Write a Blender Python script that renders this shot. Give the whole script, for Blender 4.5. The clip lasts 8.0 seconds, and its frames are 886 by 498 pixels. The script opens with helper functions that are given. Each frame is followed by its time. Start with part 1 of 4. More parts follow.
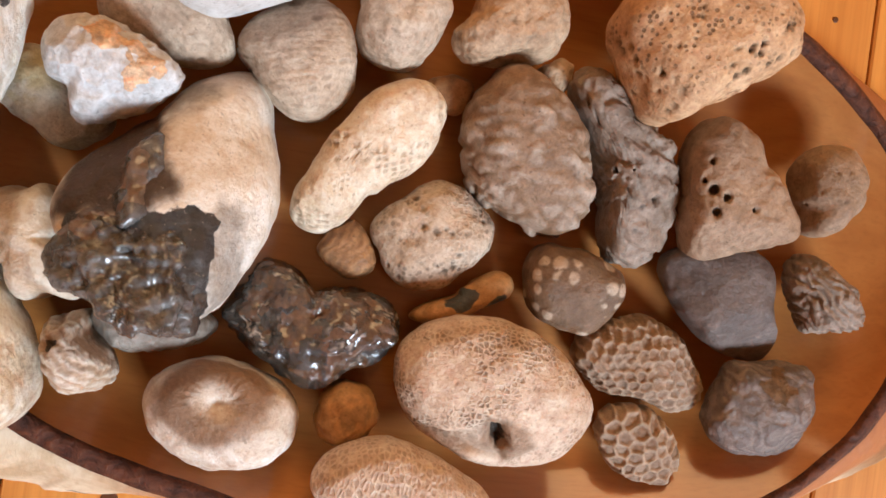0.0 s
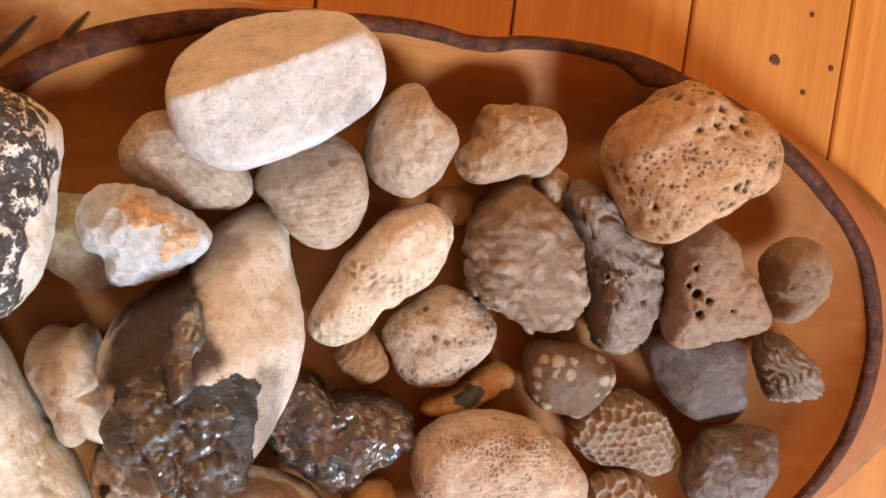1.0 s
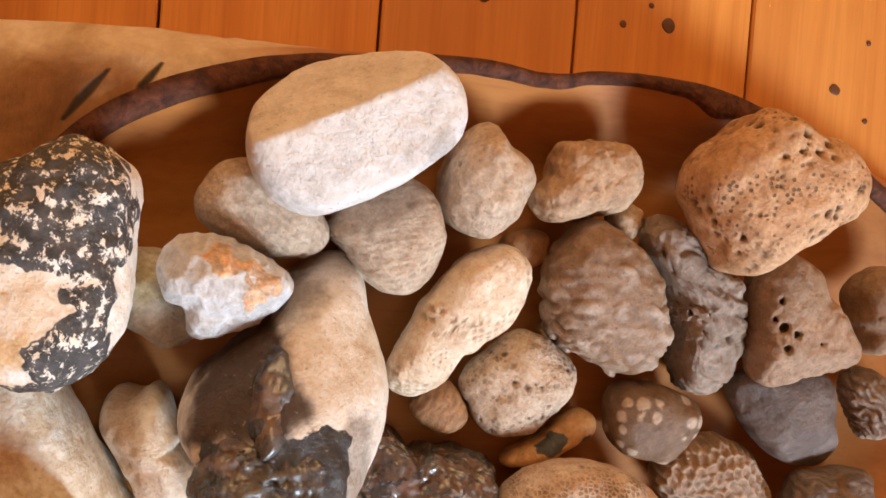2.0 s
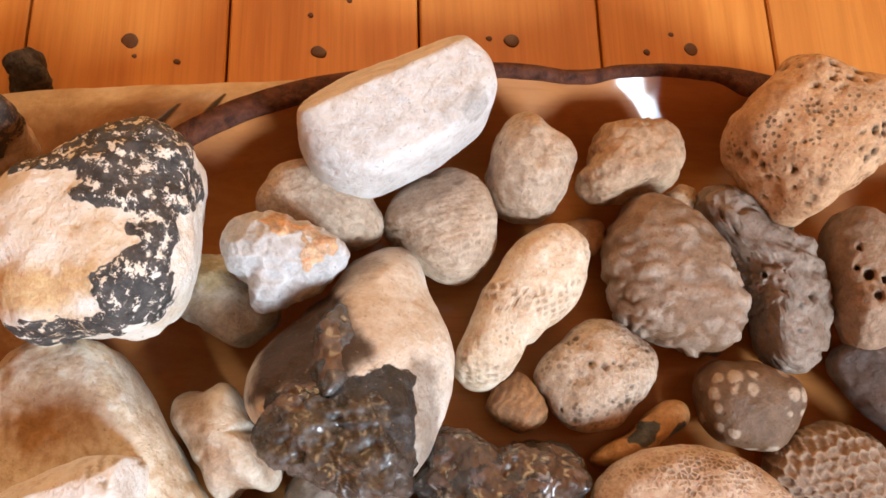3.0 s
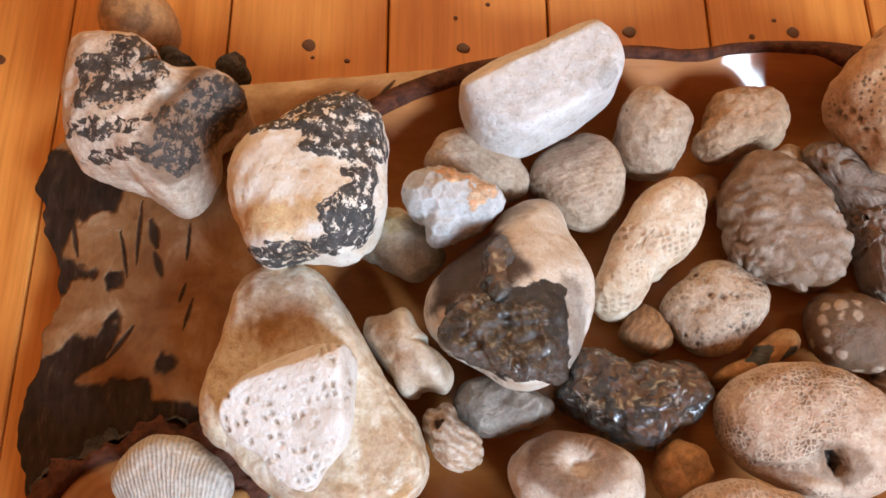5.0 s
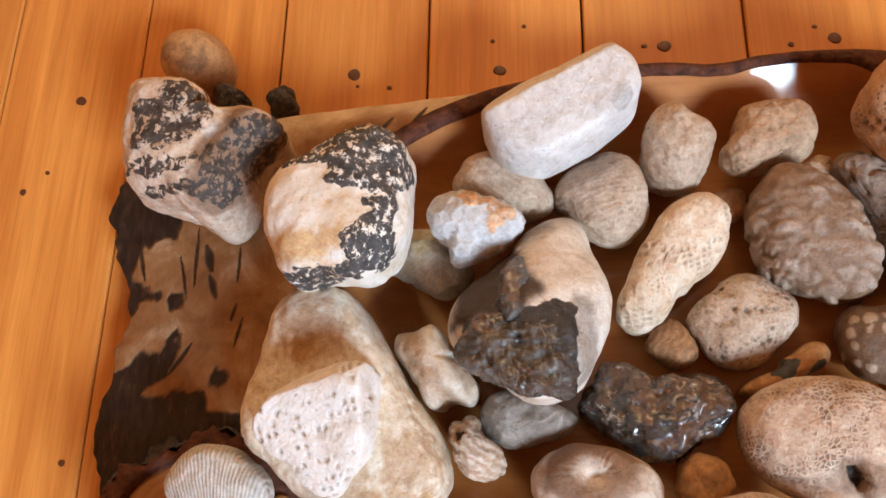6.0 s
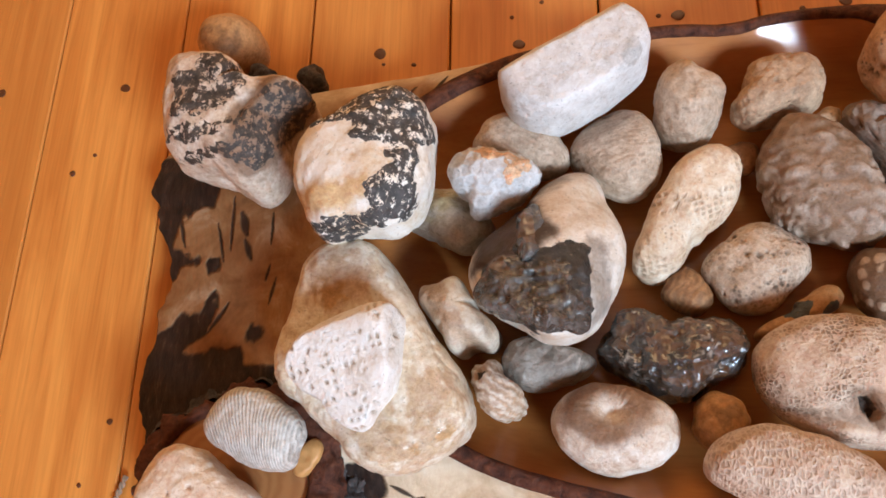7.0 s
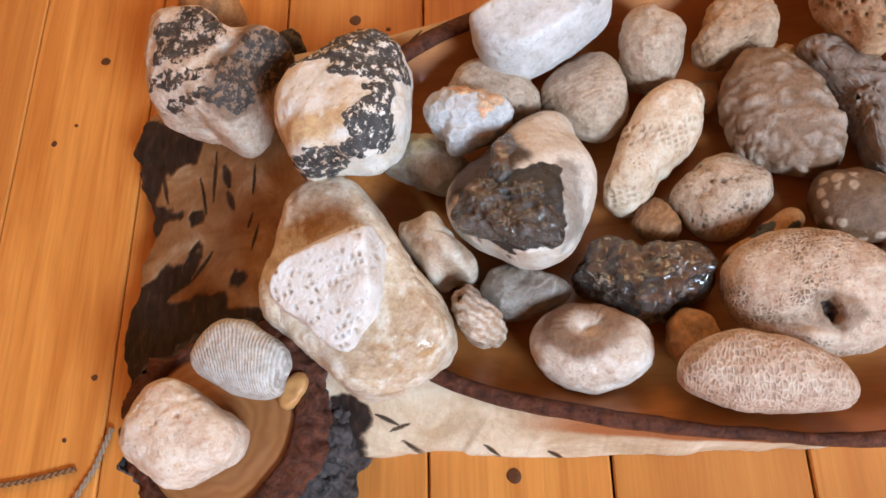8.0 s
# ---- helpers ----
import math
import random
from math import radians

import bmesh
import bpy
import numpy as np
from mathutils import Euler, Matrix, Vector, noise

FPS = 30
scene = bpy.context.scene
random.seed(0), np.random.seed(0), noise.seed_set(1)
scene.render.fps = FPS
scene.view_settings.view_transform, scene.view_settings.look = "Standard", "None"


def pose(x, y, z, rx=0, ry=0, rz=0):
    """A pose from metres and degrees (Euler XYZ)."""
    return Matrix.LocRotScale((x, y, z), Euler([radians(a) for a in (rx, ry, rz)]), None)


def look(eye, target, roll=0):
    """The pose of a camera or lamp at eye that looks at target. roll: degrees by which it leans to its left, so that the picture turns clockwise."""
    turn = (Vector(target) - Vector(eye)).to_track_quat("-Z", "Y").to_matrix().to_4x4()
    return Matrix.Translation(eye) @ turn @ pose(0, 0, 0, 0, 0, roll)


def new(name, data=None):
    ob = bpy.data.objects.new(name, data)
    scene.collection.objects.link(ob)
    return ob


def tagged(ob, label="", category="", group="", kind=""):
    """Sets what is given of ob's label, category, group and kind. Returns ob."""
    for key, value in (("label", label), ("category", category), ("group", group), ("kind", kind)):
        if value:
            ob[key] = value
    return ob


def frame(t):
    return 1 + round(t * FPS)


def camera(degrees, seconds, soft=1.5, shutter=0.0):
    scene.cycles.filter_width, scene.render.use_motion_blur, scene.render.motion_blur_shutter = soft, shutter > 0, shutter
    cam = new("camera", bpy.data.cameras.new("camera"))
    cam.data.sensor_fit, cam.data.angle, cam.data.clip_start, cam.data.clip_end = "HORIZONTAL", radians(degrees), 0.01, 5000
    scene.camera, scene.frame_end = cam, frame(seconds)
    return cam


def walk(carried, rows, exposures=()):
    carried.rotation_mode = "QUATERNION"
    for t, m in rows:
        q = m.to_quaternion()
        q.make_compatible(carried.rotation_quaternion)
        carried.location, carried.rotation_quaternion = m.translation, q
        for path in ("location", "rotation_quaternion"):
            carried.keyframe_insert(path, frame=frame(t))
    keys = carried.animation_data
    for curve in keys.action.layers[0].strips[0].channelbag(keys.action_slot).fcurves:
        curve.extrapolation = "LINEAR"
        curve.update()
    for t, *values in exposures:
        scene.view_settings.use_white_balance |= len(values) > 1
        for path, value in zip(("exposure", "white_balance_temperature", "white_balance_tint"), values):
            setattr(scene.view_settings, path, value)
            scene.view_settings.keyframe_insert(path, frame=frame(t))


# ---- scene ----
cam = camera(57.42, 8.0, soft=1.6)
PATH = [
    (0, (-0.0955, 0.0832, 0.4396), (0.2494, 0.1281, -1.5300), 91.00),
    (0.5, (-0.1273, 0.1707, 0.4619), (0.3440, 0.0608, -1.4787), 110.06),
    (1, (-0.1444, 0.1842, 0.4561), (0.3580, 0.0082, -1.4717), 115.45),
    (1.5, (-0.1585, 0.1840, 0.4564), (0.3483, 0.0340, -1.4725), 111.36),
    (2, (-0.1741, 0.1718, 0.4372), (0.2978, 0.1396, -1.5061), 98.32),
    (2.2, (-0.1753, 0.1488, 0.4253), (0.2480, 0.2047, -1.5286), 85.97),
    (3.3, (-0.1458, 0.0194, 0.4324), (-0.0015, 0.7103, -1.4390), 10.41),
    (3.5, (-0.1529, 0.0079, 0.4300), (-0.0544, 0.7228, -1.4353), 6.39),
    (4, (-0.1807, -0.0239, 0.4495), (-0.1492, 0.6971, -1.4158), 0.87),
    (4.5, (-0.1824, -0.0493, 0.4497), (-0.1821, 0.6603, -1.4201), -1.13),
    (4.7, (-0.1888, -0.0369, 0.4659), (-0.1919, 0.6309, -1.4193), -0.51),
    (5.8, (-0.1444, -0.0077, 0.5094), (-0.3462, 0.6234, -1.3777), -18.80),
    (6, (-0.1382, -0.0161, 0.5125), (-0.4093, 0.6307, -1.3606), -23.16),
    (6.5, (-0.1268, -0.0404, 0.5132), (-0.4880, 0.6098, -1.3434), -29.40),
    (7, (-0.1256, -0.0601, 0.5190), (-0.4919, 0.6317, -1.3215), -29.00),
    (7.5, (-0.1241, -0.0891, 0.5107), (-0.4665, 0.6443, -1.3182), -27.26),
    (8, (-0.1272, -0.1204, 0.5123), (-0.4344, 0.6447, -1.3099), -24.95),
]
EXPOSURES = [(0.0, 0.08, 6350, 10), (2.2, 0.16, 6500, 10), (3.5, 0.13, 6250, 9), (4.5, 0.02, 5920, 8), (6.0, -0.02, 6050, 9), (8.0, -0.10, 5830, 8)]
walk(cam, [(t, look(eye, target, roll)) for t, eye, target, roll in PATH],
     exposures=EXPOSURES)

# ---- light ----
world = bpy.data.worlds.new("sky")
scene.world = world
world.use_nodes = True
wn = world.node_tree.nodes
sky = wn.new("ShaderNodeTexSky")
sky.sky_type, sky.sun_disc = "NISHITA", False
sky.sun_elevation, sky.sun_rotation = radians(40), radians(180)
world.node_tree.links.new(sky.outputs[0], wn["Background"].inputs[0])
wn["Background"].inputs[1].default_value = 0.1


def area_light(name, eye, target, w, h, watts, colour):
    data = bpy.data.lights.new(name, "AREA")
    data.shape, data.size, data.size_y, data.energy, data.color = "RECTANGLE", w, h, watts, colour
    ob = new(name, data)
    ob.matrix_world = look(eye, target)
    return ob


area_light("window_daylight", (1.40, -1.93, 1.90), (-0.1, 0.1, 0.05), 0.88, 0.75, 150, (0.74, 0.88, 1.0))
# unseen warm fill, added to warm far facets and brighten the floor
area_light("back_window_daylight", (0.1, 1.93, 1.45), (0.0, 0.2, 0.2), 1.1, 0.9, 23, (1.0, 0.64, 0.30))


# ---- numeric helpers ----
def rnd(ix, iy, iz, seed):
    h = (ix.astype(np.int64) * 73856093) ^ (iy.astype(np.int64) * 19349663) ^ (iz.astype(np.int64) * 83492791) ^ (seed * 2654435761)
    h = (h ^ (h >> 13)) * 1274126177
    h = h ^ (h >> 16)
    return (h & 0xFFFF) / 65535.0


def vnoise(p, seed=0):
    i = np.floor(p)
    f = p - i
    f = f * f * (3 - 2 * f)
    out = 0
    for dx in (0, 1):
        for dy in (0, 1):
            for dz in (0, 1):
                w = np.abs(1 - dx - f[:, 0]) * np.abs(1 - dy - f[:, 1]) * np.abs(1 - dz - f[:, 2])
                out = out + w * rnd(i[:, 0] + dx, i[:, 1] + dy, i[:, 2] + dz, seed)
    return out * 2 - 1


def fbm(p, size, octaves=3, seed=0):
    out, amp = 0, 1.0
    q = p / size
    for k in range(octaves):
        out = out + amp * vnoise(q + 17.3 * k, seed + k)
        q, amp = q * 2.03, amp * 0.5
    return out


def cells(p, size, seed=0):
    """Distance to the nearest and second nearest feature point, and a random number for each cell."""
    q = p / size
    i = np.floor(q)
    f1 = np.full(len(q), 9.0)
    f2 = np.full(len(q), 9.0)
    who = np.zeros(len(q))
    for dx in (-1, 0, 1):
        for dy in (-1, 0, 1):
            for dz in (-1, 0, 1):
                c = i + (dx, dy, dz)
                pt = c + np.stack([rnd(c[:, 0], c[:, 1], c[:, 2], seed + s) for s in (1, 2, 3)], 1) * 0.8 + 0.1
                d = np.linalg.norm(pt - q, axis=1)
                r = rnd(c[:, 0], c[:, 1], c[:, 2], seed + 4)
                near = d < f1
                f2 = np.where(near, f1, np.minimum(f2, d))
                who = np.where(near, r, who)
                f1 = np.where(near, d, f1)
    return f1, f2, who


def step(a, b, x):
    t = np.clip((x - a) / (b - a), 0, 1)
    return t * t * (3 - 2 * t)


def outline_distance(u, v, poly):
    """Distance in mm to a closed outline in plan, negative inside."""
    pts = np.array(poly, float)
    d = np.full(len(u), 1e9)
    ins = np.zeros(len(u), bool)
    for (ax, ay), (bx, by) in zip(pts, np.roll(pts, -1, 0)):
        ex, ey = bx - ax, by - ay
        t = np.clip(((u - ax) * ex + (v - ay) * ey) / (ex * ex + ey * ey + 1e-9), 0, 1)
        d = np.minimum(d, np.hypot(u - ax - t * ex, v - ay - t * ey))
        if ey:
            ins ^= ((ay > v) != (by > v)) & (u < ax + (v - ay) / ey * ex)
    return np.where(ins, -d, d)


def stroke(u, v, a, b, width):
    """1 along a thin line that tapers to its ends, in mm."""
    ex, ey = b[0] - a[0], b[1] - a[1]
    t = np.clip(((u - a[0]) * ex + (v - a[1]) * ey) / (ex * ex + ey * ey), 0, 1)
    w = width * (0.35 + 0.65 * np.sin(np.pi * np.clip(t, 0.05, 0.95)))
    return step(w * 1.35, w * 0.65, np.hypot(u - a[0] - t * ex, v - a[1] - t * ey))


def mesh_from(name, verts, faces, smooth=True):
    me = bpy.data.meshes.new(name)
    me.from_pydata([tuple(v) for v in verts], [], faces)
    me.polygons.foreach_set("use_smooth", [smooth] * len(me.polygons))
    me.update()
    return me


def give(me, name, values):
    a = me.attributes.new(name, "FLOAT", "POINT")
    a.data.foreach_set("value", np.ascontiguousarray(values, dtype=np.float32))


def part(name, me, material, parent=None, label=""):
    ob = new(name, me)
    me.materials.append(material)
    if parent:
        ob.parent = parent
    if label:
        tagged(ob, label)
    return ob


# ---- materials ----
class Nodes:
    def __init__(self, name):
        self.mat = bpy.data.materials.new(name)
        self.mat.use_nodes = True
        self.t = self.mat.node_tree
        self.bsdf = self.t.nodes["Principled BSDF"]

    def add(self, kind, **values):
        n = self.t.nodes.new(kind)
        for k, v in values.items():
            n.inputs[k.replace("_", " ")].default_value = v
        return n

    def link(self, a, b):
        self.t.links.new(a, b)

    def coords(self, scale=(1, 1, 1), shift=True):
        c = self.add("ShaderNodeTexCoord")
        m = self.add("ShaderNodeMapping")
        m.inputs["Scale"].default_value = scale
        self.link(c.outputs["Object"], m.inputs["Vector"])
        if shift:
            info = self.add("ShaderNodeObjectInfo")
            mul = self.add("ShaderNodeMath")
            mul.operation = "MULTIPLY"
            mul.inputs[1].default_value = 37.0
            self.link(info.outputs["Random"], mul.inputs[0])
            com = self.add("ShaderNodeCombineXYZ")
            for k in "XYZ":
                self.link(mul.outputs[0], com.inputs[k])
            self.link(com.outputs[0], m.inputs["Location"])
        return m.outputs[0]

    def noise(self, vec, scale, detail=4, rough=0.55, distort=0.0):
        n = self.add("ShaderNodeTexNoise", Scale=scale, Detail=detail, Roughness=rough, Distortion=distort)
        self.link(vec, n.inputs["Vector"])
        return n.outputs["Fac"]

    def ramp(self, fac, *stops):
        r = self.add("ShaderNodeValToRGB")
        e = r.color_ramp.elements
        while len(e) < len(stops):
            e.new(0.5)
        for el, (pos, col) in zip(e, stops):
            el.position, el.color = pos, (*col, 1) if len(col) == 3 else col
        self.link(fac, r.inputs[0])
        return r.outputs[0]

    def mix(self, fac, a, b, how="MIX"):
        m = self.add("ShaderNodeMix")
        m.data_type, m.blend_type = "RGBA", how
        for sock, v in ((m.inputs[0], fac), (m.inputs[6], a), (m.inputs[7], b)):
            if isinstance(v, (int, float)):
                sock.default_value = v
            elif isinstance(v, tuple):
                sock.default_value = (*v, 1)
            else:
                self.link(v, sock)
        return m.outputs[2]

    def attr(self, name):
        a = self.add("ShaderNodeAttribute")
        a.attribute_name = name
        return a.outputs["Fac"]

    def maths(self, op, a, b=0.0):
        m = self.add("ShaderNodeMath")
        m.operation = op
        for sock, v in zip(m.inputs, (a, b)):
            if isinstance(v, (int, float)):
                sock.default_value = v
            else:
                self.link(v, sock)
        return m.outputs[0]

    def bump(self, height, depth, strength=1.0, after=None):
        b = self.add("ShaderNodeBump", Strength=strength, Distance=depth)
        self.link(height, b.inputs["Height"])
        if after:
            self.link(after, b.inputs["Normal"])
        return b.outputs[0]

    def done(self, colour, rough, normal=None, spec=0.5):
        self.link(colour, self.bsdf.inputs["Base Color"])
        if isinstance(rough, (int, float)):
            self.bsdf.inputs["Roughness"].default_value = rough
        else:
            self.link(rough, self.bsdf.inputs["Roughness"])
        if normal:
            self.link(normal, self.bsdf.inputs["Normal"])
        self.bsdf.inputs["Specular IOR Level"].default_value = spec
        return self.mat


def stone_material(name, light, dark, mark, tone, rough=0.6, spec=0.4, blot=55, stain=None, tone_rough=None, pore=None, ribs=0.0, net=None, flecks=0.0, wear=0.6, coat=0.0):
    """Two mottled stone colours; a third tints the fossil pattern, pits and grooves, a fourth the patches."""
    n = Nodes(name)
    n.bsdf.inputs["Coat Weight"].default_value = coat
    n.bsdf.inputs["Coat Roughness"].default_value = 0.12
    v = n.coords()
    big = n.noise(v, blot, 4, 0.6, 0.3)
    fine = n.noise(v, 620, 5, 0.7)
    col = n.mix(n.ramp(big, (0.36, (0, 0, 0)), (0.66, (1, 1, 1))), light, dark)
    if stain:
        rust = n.noise(v, 34, 5, 0.65, 0.8)
        col = n.mix(n.ramp(rust, (0.55, (0, 0, 0)), (0.72, (0.75, 0.75, 0.75))), col, stain)
    worn = n.ramp(n.noise(v, 78, 7, 0.72, 0.5), (0.50, (0, 0, 0)), (0.70, (wear,) * 3))
    col = n.mix(worn, col, tuple(c * k for c, k in zip(dark, (0.72, 0.62, 0.52))))
    first = None
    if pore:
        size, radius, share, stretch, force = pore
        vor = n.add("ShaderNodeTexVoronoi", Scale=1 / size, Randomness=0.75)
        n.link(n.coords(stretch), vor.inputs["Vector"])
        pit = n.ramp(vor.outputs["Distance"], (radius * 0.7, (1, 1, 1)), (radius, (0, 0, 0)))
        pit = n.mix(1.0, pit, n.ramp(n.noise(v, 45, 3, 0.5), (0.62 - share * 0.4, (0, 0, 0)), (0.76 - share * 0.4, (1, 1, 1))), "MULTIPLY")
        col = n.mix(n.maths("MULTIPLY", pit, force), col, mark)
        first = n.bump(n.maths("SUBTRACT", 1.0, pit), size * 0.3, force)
    if net:
        size, stretch, force, share = net
        vor = n.add("ShaderNodeTexVoronoi", Scale=1 / size, Randomness=0.7)
        vor.feature = "DISTANCE_TO_EDGE"
        n.link(n.coords(stretch), vor.inputs["Vector"])
        cup = n.ramp(vor.outputs["Distance"], (0.08, (0, 0, 0)), (0.24, (1, 1, 1)))
        cup = n.mix(1.0, cup, n.ramp(n.noise(v, 42, 4, 0.6), (0.62 - share * 0.4, (0, 0, 0)), (0.80 - share * 0.4, (1, 1, 1))), "MULTIPLY")
        col = n.mix(n.maths("MULTIPLY", cup, force), col, mark)
        first = n.bump(n.maths("SUBTRACT", 1.0, cup), size * 0.3, min(1.0, force * 1.3))
    if ribs:
        saw = n.maths("PINGPONG", n.attr("ribs"), 0.5)
        rib = n.ramp(saw, (0.12, (0, 0, 0)), (0.40, (1, 1, 1)))
        rib = n.mix(1.0, rib, n.ramp(n.noise(v, 150, 4, 0.6), (0.3, (0.35, 0.35, 0.35)), (0.65, (1, 1, 1))), "MULTIPLY")
        col = n.mix(n.maths("MULTIPLY", rib, ribs), col, mark)
        first = n.bump(n.maths("SUBTRACT", 1.0, rib), 0.0009, ribs)
    col = n.mix(n.attr("mark"), col, mark)
    ragged = n.noise(v, 210, 7, 0.68, 0.3)
    tmask = n.ramp(n.maths("ADD", n.attr("tone"), n.maths("MULTIPLY", n.maths("SUBTRACT", ragged, 0.5), 1.1)), (0.42, (0, 0, 0)), (0.56, (1, 1, 1)))
    if flecks:
        white = n.ramp(n.noise(n.coords((1, 0.8, 1)), 230, 7, 0.72, 0.12), (0.61 - flecks * 0.1, (1, 1, 1)), (0.64 - flecks * 0.1, (0, 0, 0)))
        tmask = n.mix(1.0, tmask, white, "MULTIPLY")
    col = n.mix(tmask, col, n.mix(n.ramp(n.noise(v, 170, 4, 0.65), (0.35, (0, 0, 0)), (0.7, (1, 1, 1))), tone, tuple(min(1, c * 2.4 + 0.004) for c in tone)))
    mid = n.noise(v, 230, 5, 0.65, 0.4)
    col = n.mix(0.85, col, n.ramp(mid, (0.30, (0.34, 0.325, 0.31)), (0.52, (0.5, 0.5, 0.5)), (0.72, (0.63, 0.63, 0.63))), "OVERLAY")
    col = n.mix(0.7, col, n.ramp(fine, (0.25, (0.38, 0.37, 0.36)), (0.75, (0.62, 0.62, 0.62))), "OVERLAY")
    speck = n.ramp(n.noise(v, 480, 2, 0.5), (0.66, (0, 0, 0)), (0.72, (0.55, 0.55, 0.55)))
    col = n.mix(speck, col, tuple(c * 0.45 for c in dark))
    nor = n.bump(fine, 0.0008, 0.8, first)
    nor = n.bump(n.noise(v, 190, 5, 0.65), 0.0020, 0.65, nor)
    r = n.ramp(n.noise(v, 120, 3), (0.3, (rough - 0.1,) * 3), (0.7, (min(1, rough + 0.12),) * 3))
    if tone_rough is not None:
        r = n.mix(tmask, r, (tone_rough,) * 3)
    return n.done(col, r, nor, spec)


def pine(name, a, b, rough, seed_shift=True, knots=True):
    """Varnished pine with the grain along y, and knots."""
    n = Nodes(name)
    v = n.coords((1, 0.07, 1), seed_shift)
    grain = n.noise(v, 60, 5, 0.6, 0.6)
    fine = n.noise(n.coords((1, 0.02, 1), seed_shift), 420, 3, 0.6)
    col = n.mix(n.ramp(grain, (0.35, (0, 0, 0)), (0.7, (1, 1, 1))), a, b)
    col = n.mix(n.ramp(fine, (0.45, (0, 0, 0)), (0.75, (0.35, 0.35, 0.35))), col, tuple(c * 0.62 for c in b))
    info = n.add("ShaderNodeObjectInfo")
    col = n.mix(n.maths("MULTIPLY", info.outputs["Random"], 0.5), col, tuple(c * 0.7 for c in b))
    nor = n.bump(fine, 0.0003, 0.3)
    rr = n.ramp(n.noise(n.coords((1, 0.3, 1)), 9, 4), (0.3, (rough - 0.06,) * 3), (0.7, (rough + 0.1,) * 3))
    return n.done(col, rr, nor, 0.5)


floor_pine = pine("varnished pine boards", (0.74, 0.31, 0.062), (0.54, 0.18, 0.028), 0.5)
wall_pine = pine("pine panelling", (0.66, 0.36, 0.13), (0.56, 0.27, 0.085), 0.5)


def flat(name, c, rough=0.8, spec=0.3, vary=0.75, scale=90):
    n = Nodes(name)
    v = n.coords()
    f = n.noise(v, scale, 5, 0.65)
    col = n.mix(f, c, tuple(k * vary for k in c))
    return n.done(col, rough, n.bump(f, 0.001, 0.5), spec)


plaster = flat("ceiling boards", (0.68, 0.44, 0.22), 0.7)
gap_mat = flat("dark joint", (0.03, 0.015, 0.007), 0.9)
knot_mat = flat("pine knot", (0.15, 0.052, 0.018), 0.45, 0.4, 0.35, 260)


def bowl_wood():
    n = Nodes("lacquered birch wood")
    v = n.coords((0.25, 1, 1), False)
    g = n.noise(v, 40, 5, 0.6, 1.2)
    col = n.mix(n.ramp(g, (0.3, (0, 0, 0)), (0.7, (1, 1, 1))), (0.45, 0.172, 0.042), (0.35, 0.120, 0.026))
    f = n.noise(n.coords((0.06, 1, 1), False), 500, 3)
    col = n.mix(n.ramp(f, (0.5, (0, 0, 0)), (0.75, (0.4, 0.4, 0.4))), col, (0.29, 0.10, 0.022))
    b = n.bsdf
    b.inputs["Coat Weight"].default_value = 0.75
    b.inputs["Coat Roughness"].default_value = 0.11
    return n.done(col, 0.5, n.bump(g, 0.0006, 0.2), 0.25)


def bark_white():
    """Tan to cream birch bark; dark upright lenticels, charred patches, orange inner bark under the rim."""
    n = Nodes("birch bark")
    v = n.coords((1, 1, 1), False)
    g = n.noise(v, 26, 6, 0.62, 0.5)
    col = n.ramp(g, (0.30, (0.17, 0.072, 0.025)), (0.44, (0.26, 0.118, 0.042)), (0.55, (0.32, 0.165, 0.067)), (0.68, (0.46, 0.31, 0.18)))
    pale = n.ramp(g, (0.35, (0.50, 0.36, 0.22)), (0.55, (0.68, 0.55, 0.39)), (0.7, (0.78, 0.69, 0.56)))
    col = n.mix(n.attr("pale"), col, pale)
    col = n.mix(n.attr("mark"), col, (0.36, 0.13, 0.045))
    dark = n.ramp(n.noise(n.coords((1, 0.35, 1), False), 190, 5, 0.7), (0.35, (0.008, 0.005, 0.004)), (0.6, (0.034, 0.018, 0.012)), (0.8, (0.13, 0.085, 0.06)))
    col = n.mix(n.attr("tone"), col, dark)
    f = n.noise(n.coords((1, 0.4, 1), False), 300, 6, 0.7)
    col = n.mix(0.5, col, n.ramp(f, (0.3, (0.4, 0.4, 0.4)), (0.7, (0.62, 0.62, 0.62))), "OVERLAY")
    nor = n.bump(f, 0.0012, 0.7)
    nor = n.bump(n.attr("tone"), 0.0015, 0.8, nor)
    return n.done(col, 0.58, nor, 0.3)


def bark_dark(name, a, b):
    n = Nodes(name)
    v = n.coords((1, 1, 1), False)
    g = n.noise(v, 150, 6, 0.7, 0.5)
    col = n.ramp(g, (0.35, a), (0.7, b))
    return n.done(col, 0.62, n.bump(g, 0.003, 0.9), 0.3)


wood = bowl_wood()
birch = bark_white()
rim_bark = bark_dark("rim bark", (0.040, 0.011, 0.006), (0.17, 0.055, 0.026))
black_bark = bark_dark("charred bark", (0.012, 0.010, 0.010), (0.13, 0.11, 0.105))
cord_mat = flat("jute cord", (0.30, 0.15, 0.07), 0.9, 0.2, 0.5, 900)
grey_cord_mat = flat("grey cord", (0.42, 0.30, 0.21), 0.9, 0.2, 0.5, 900)


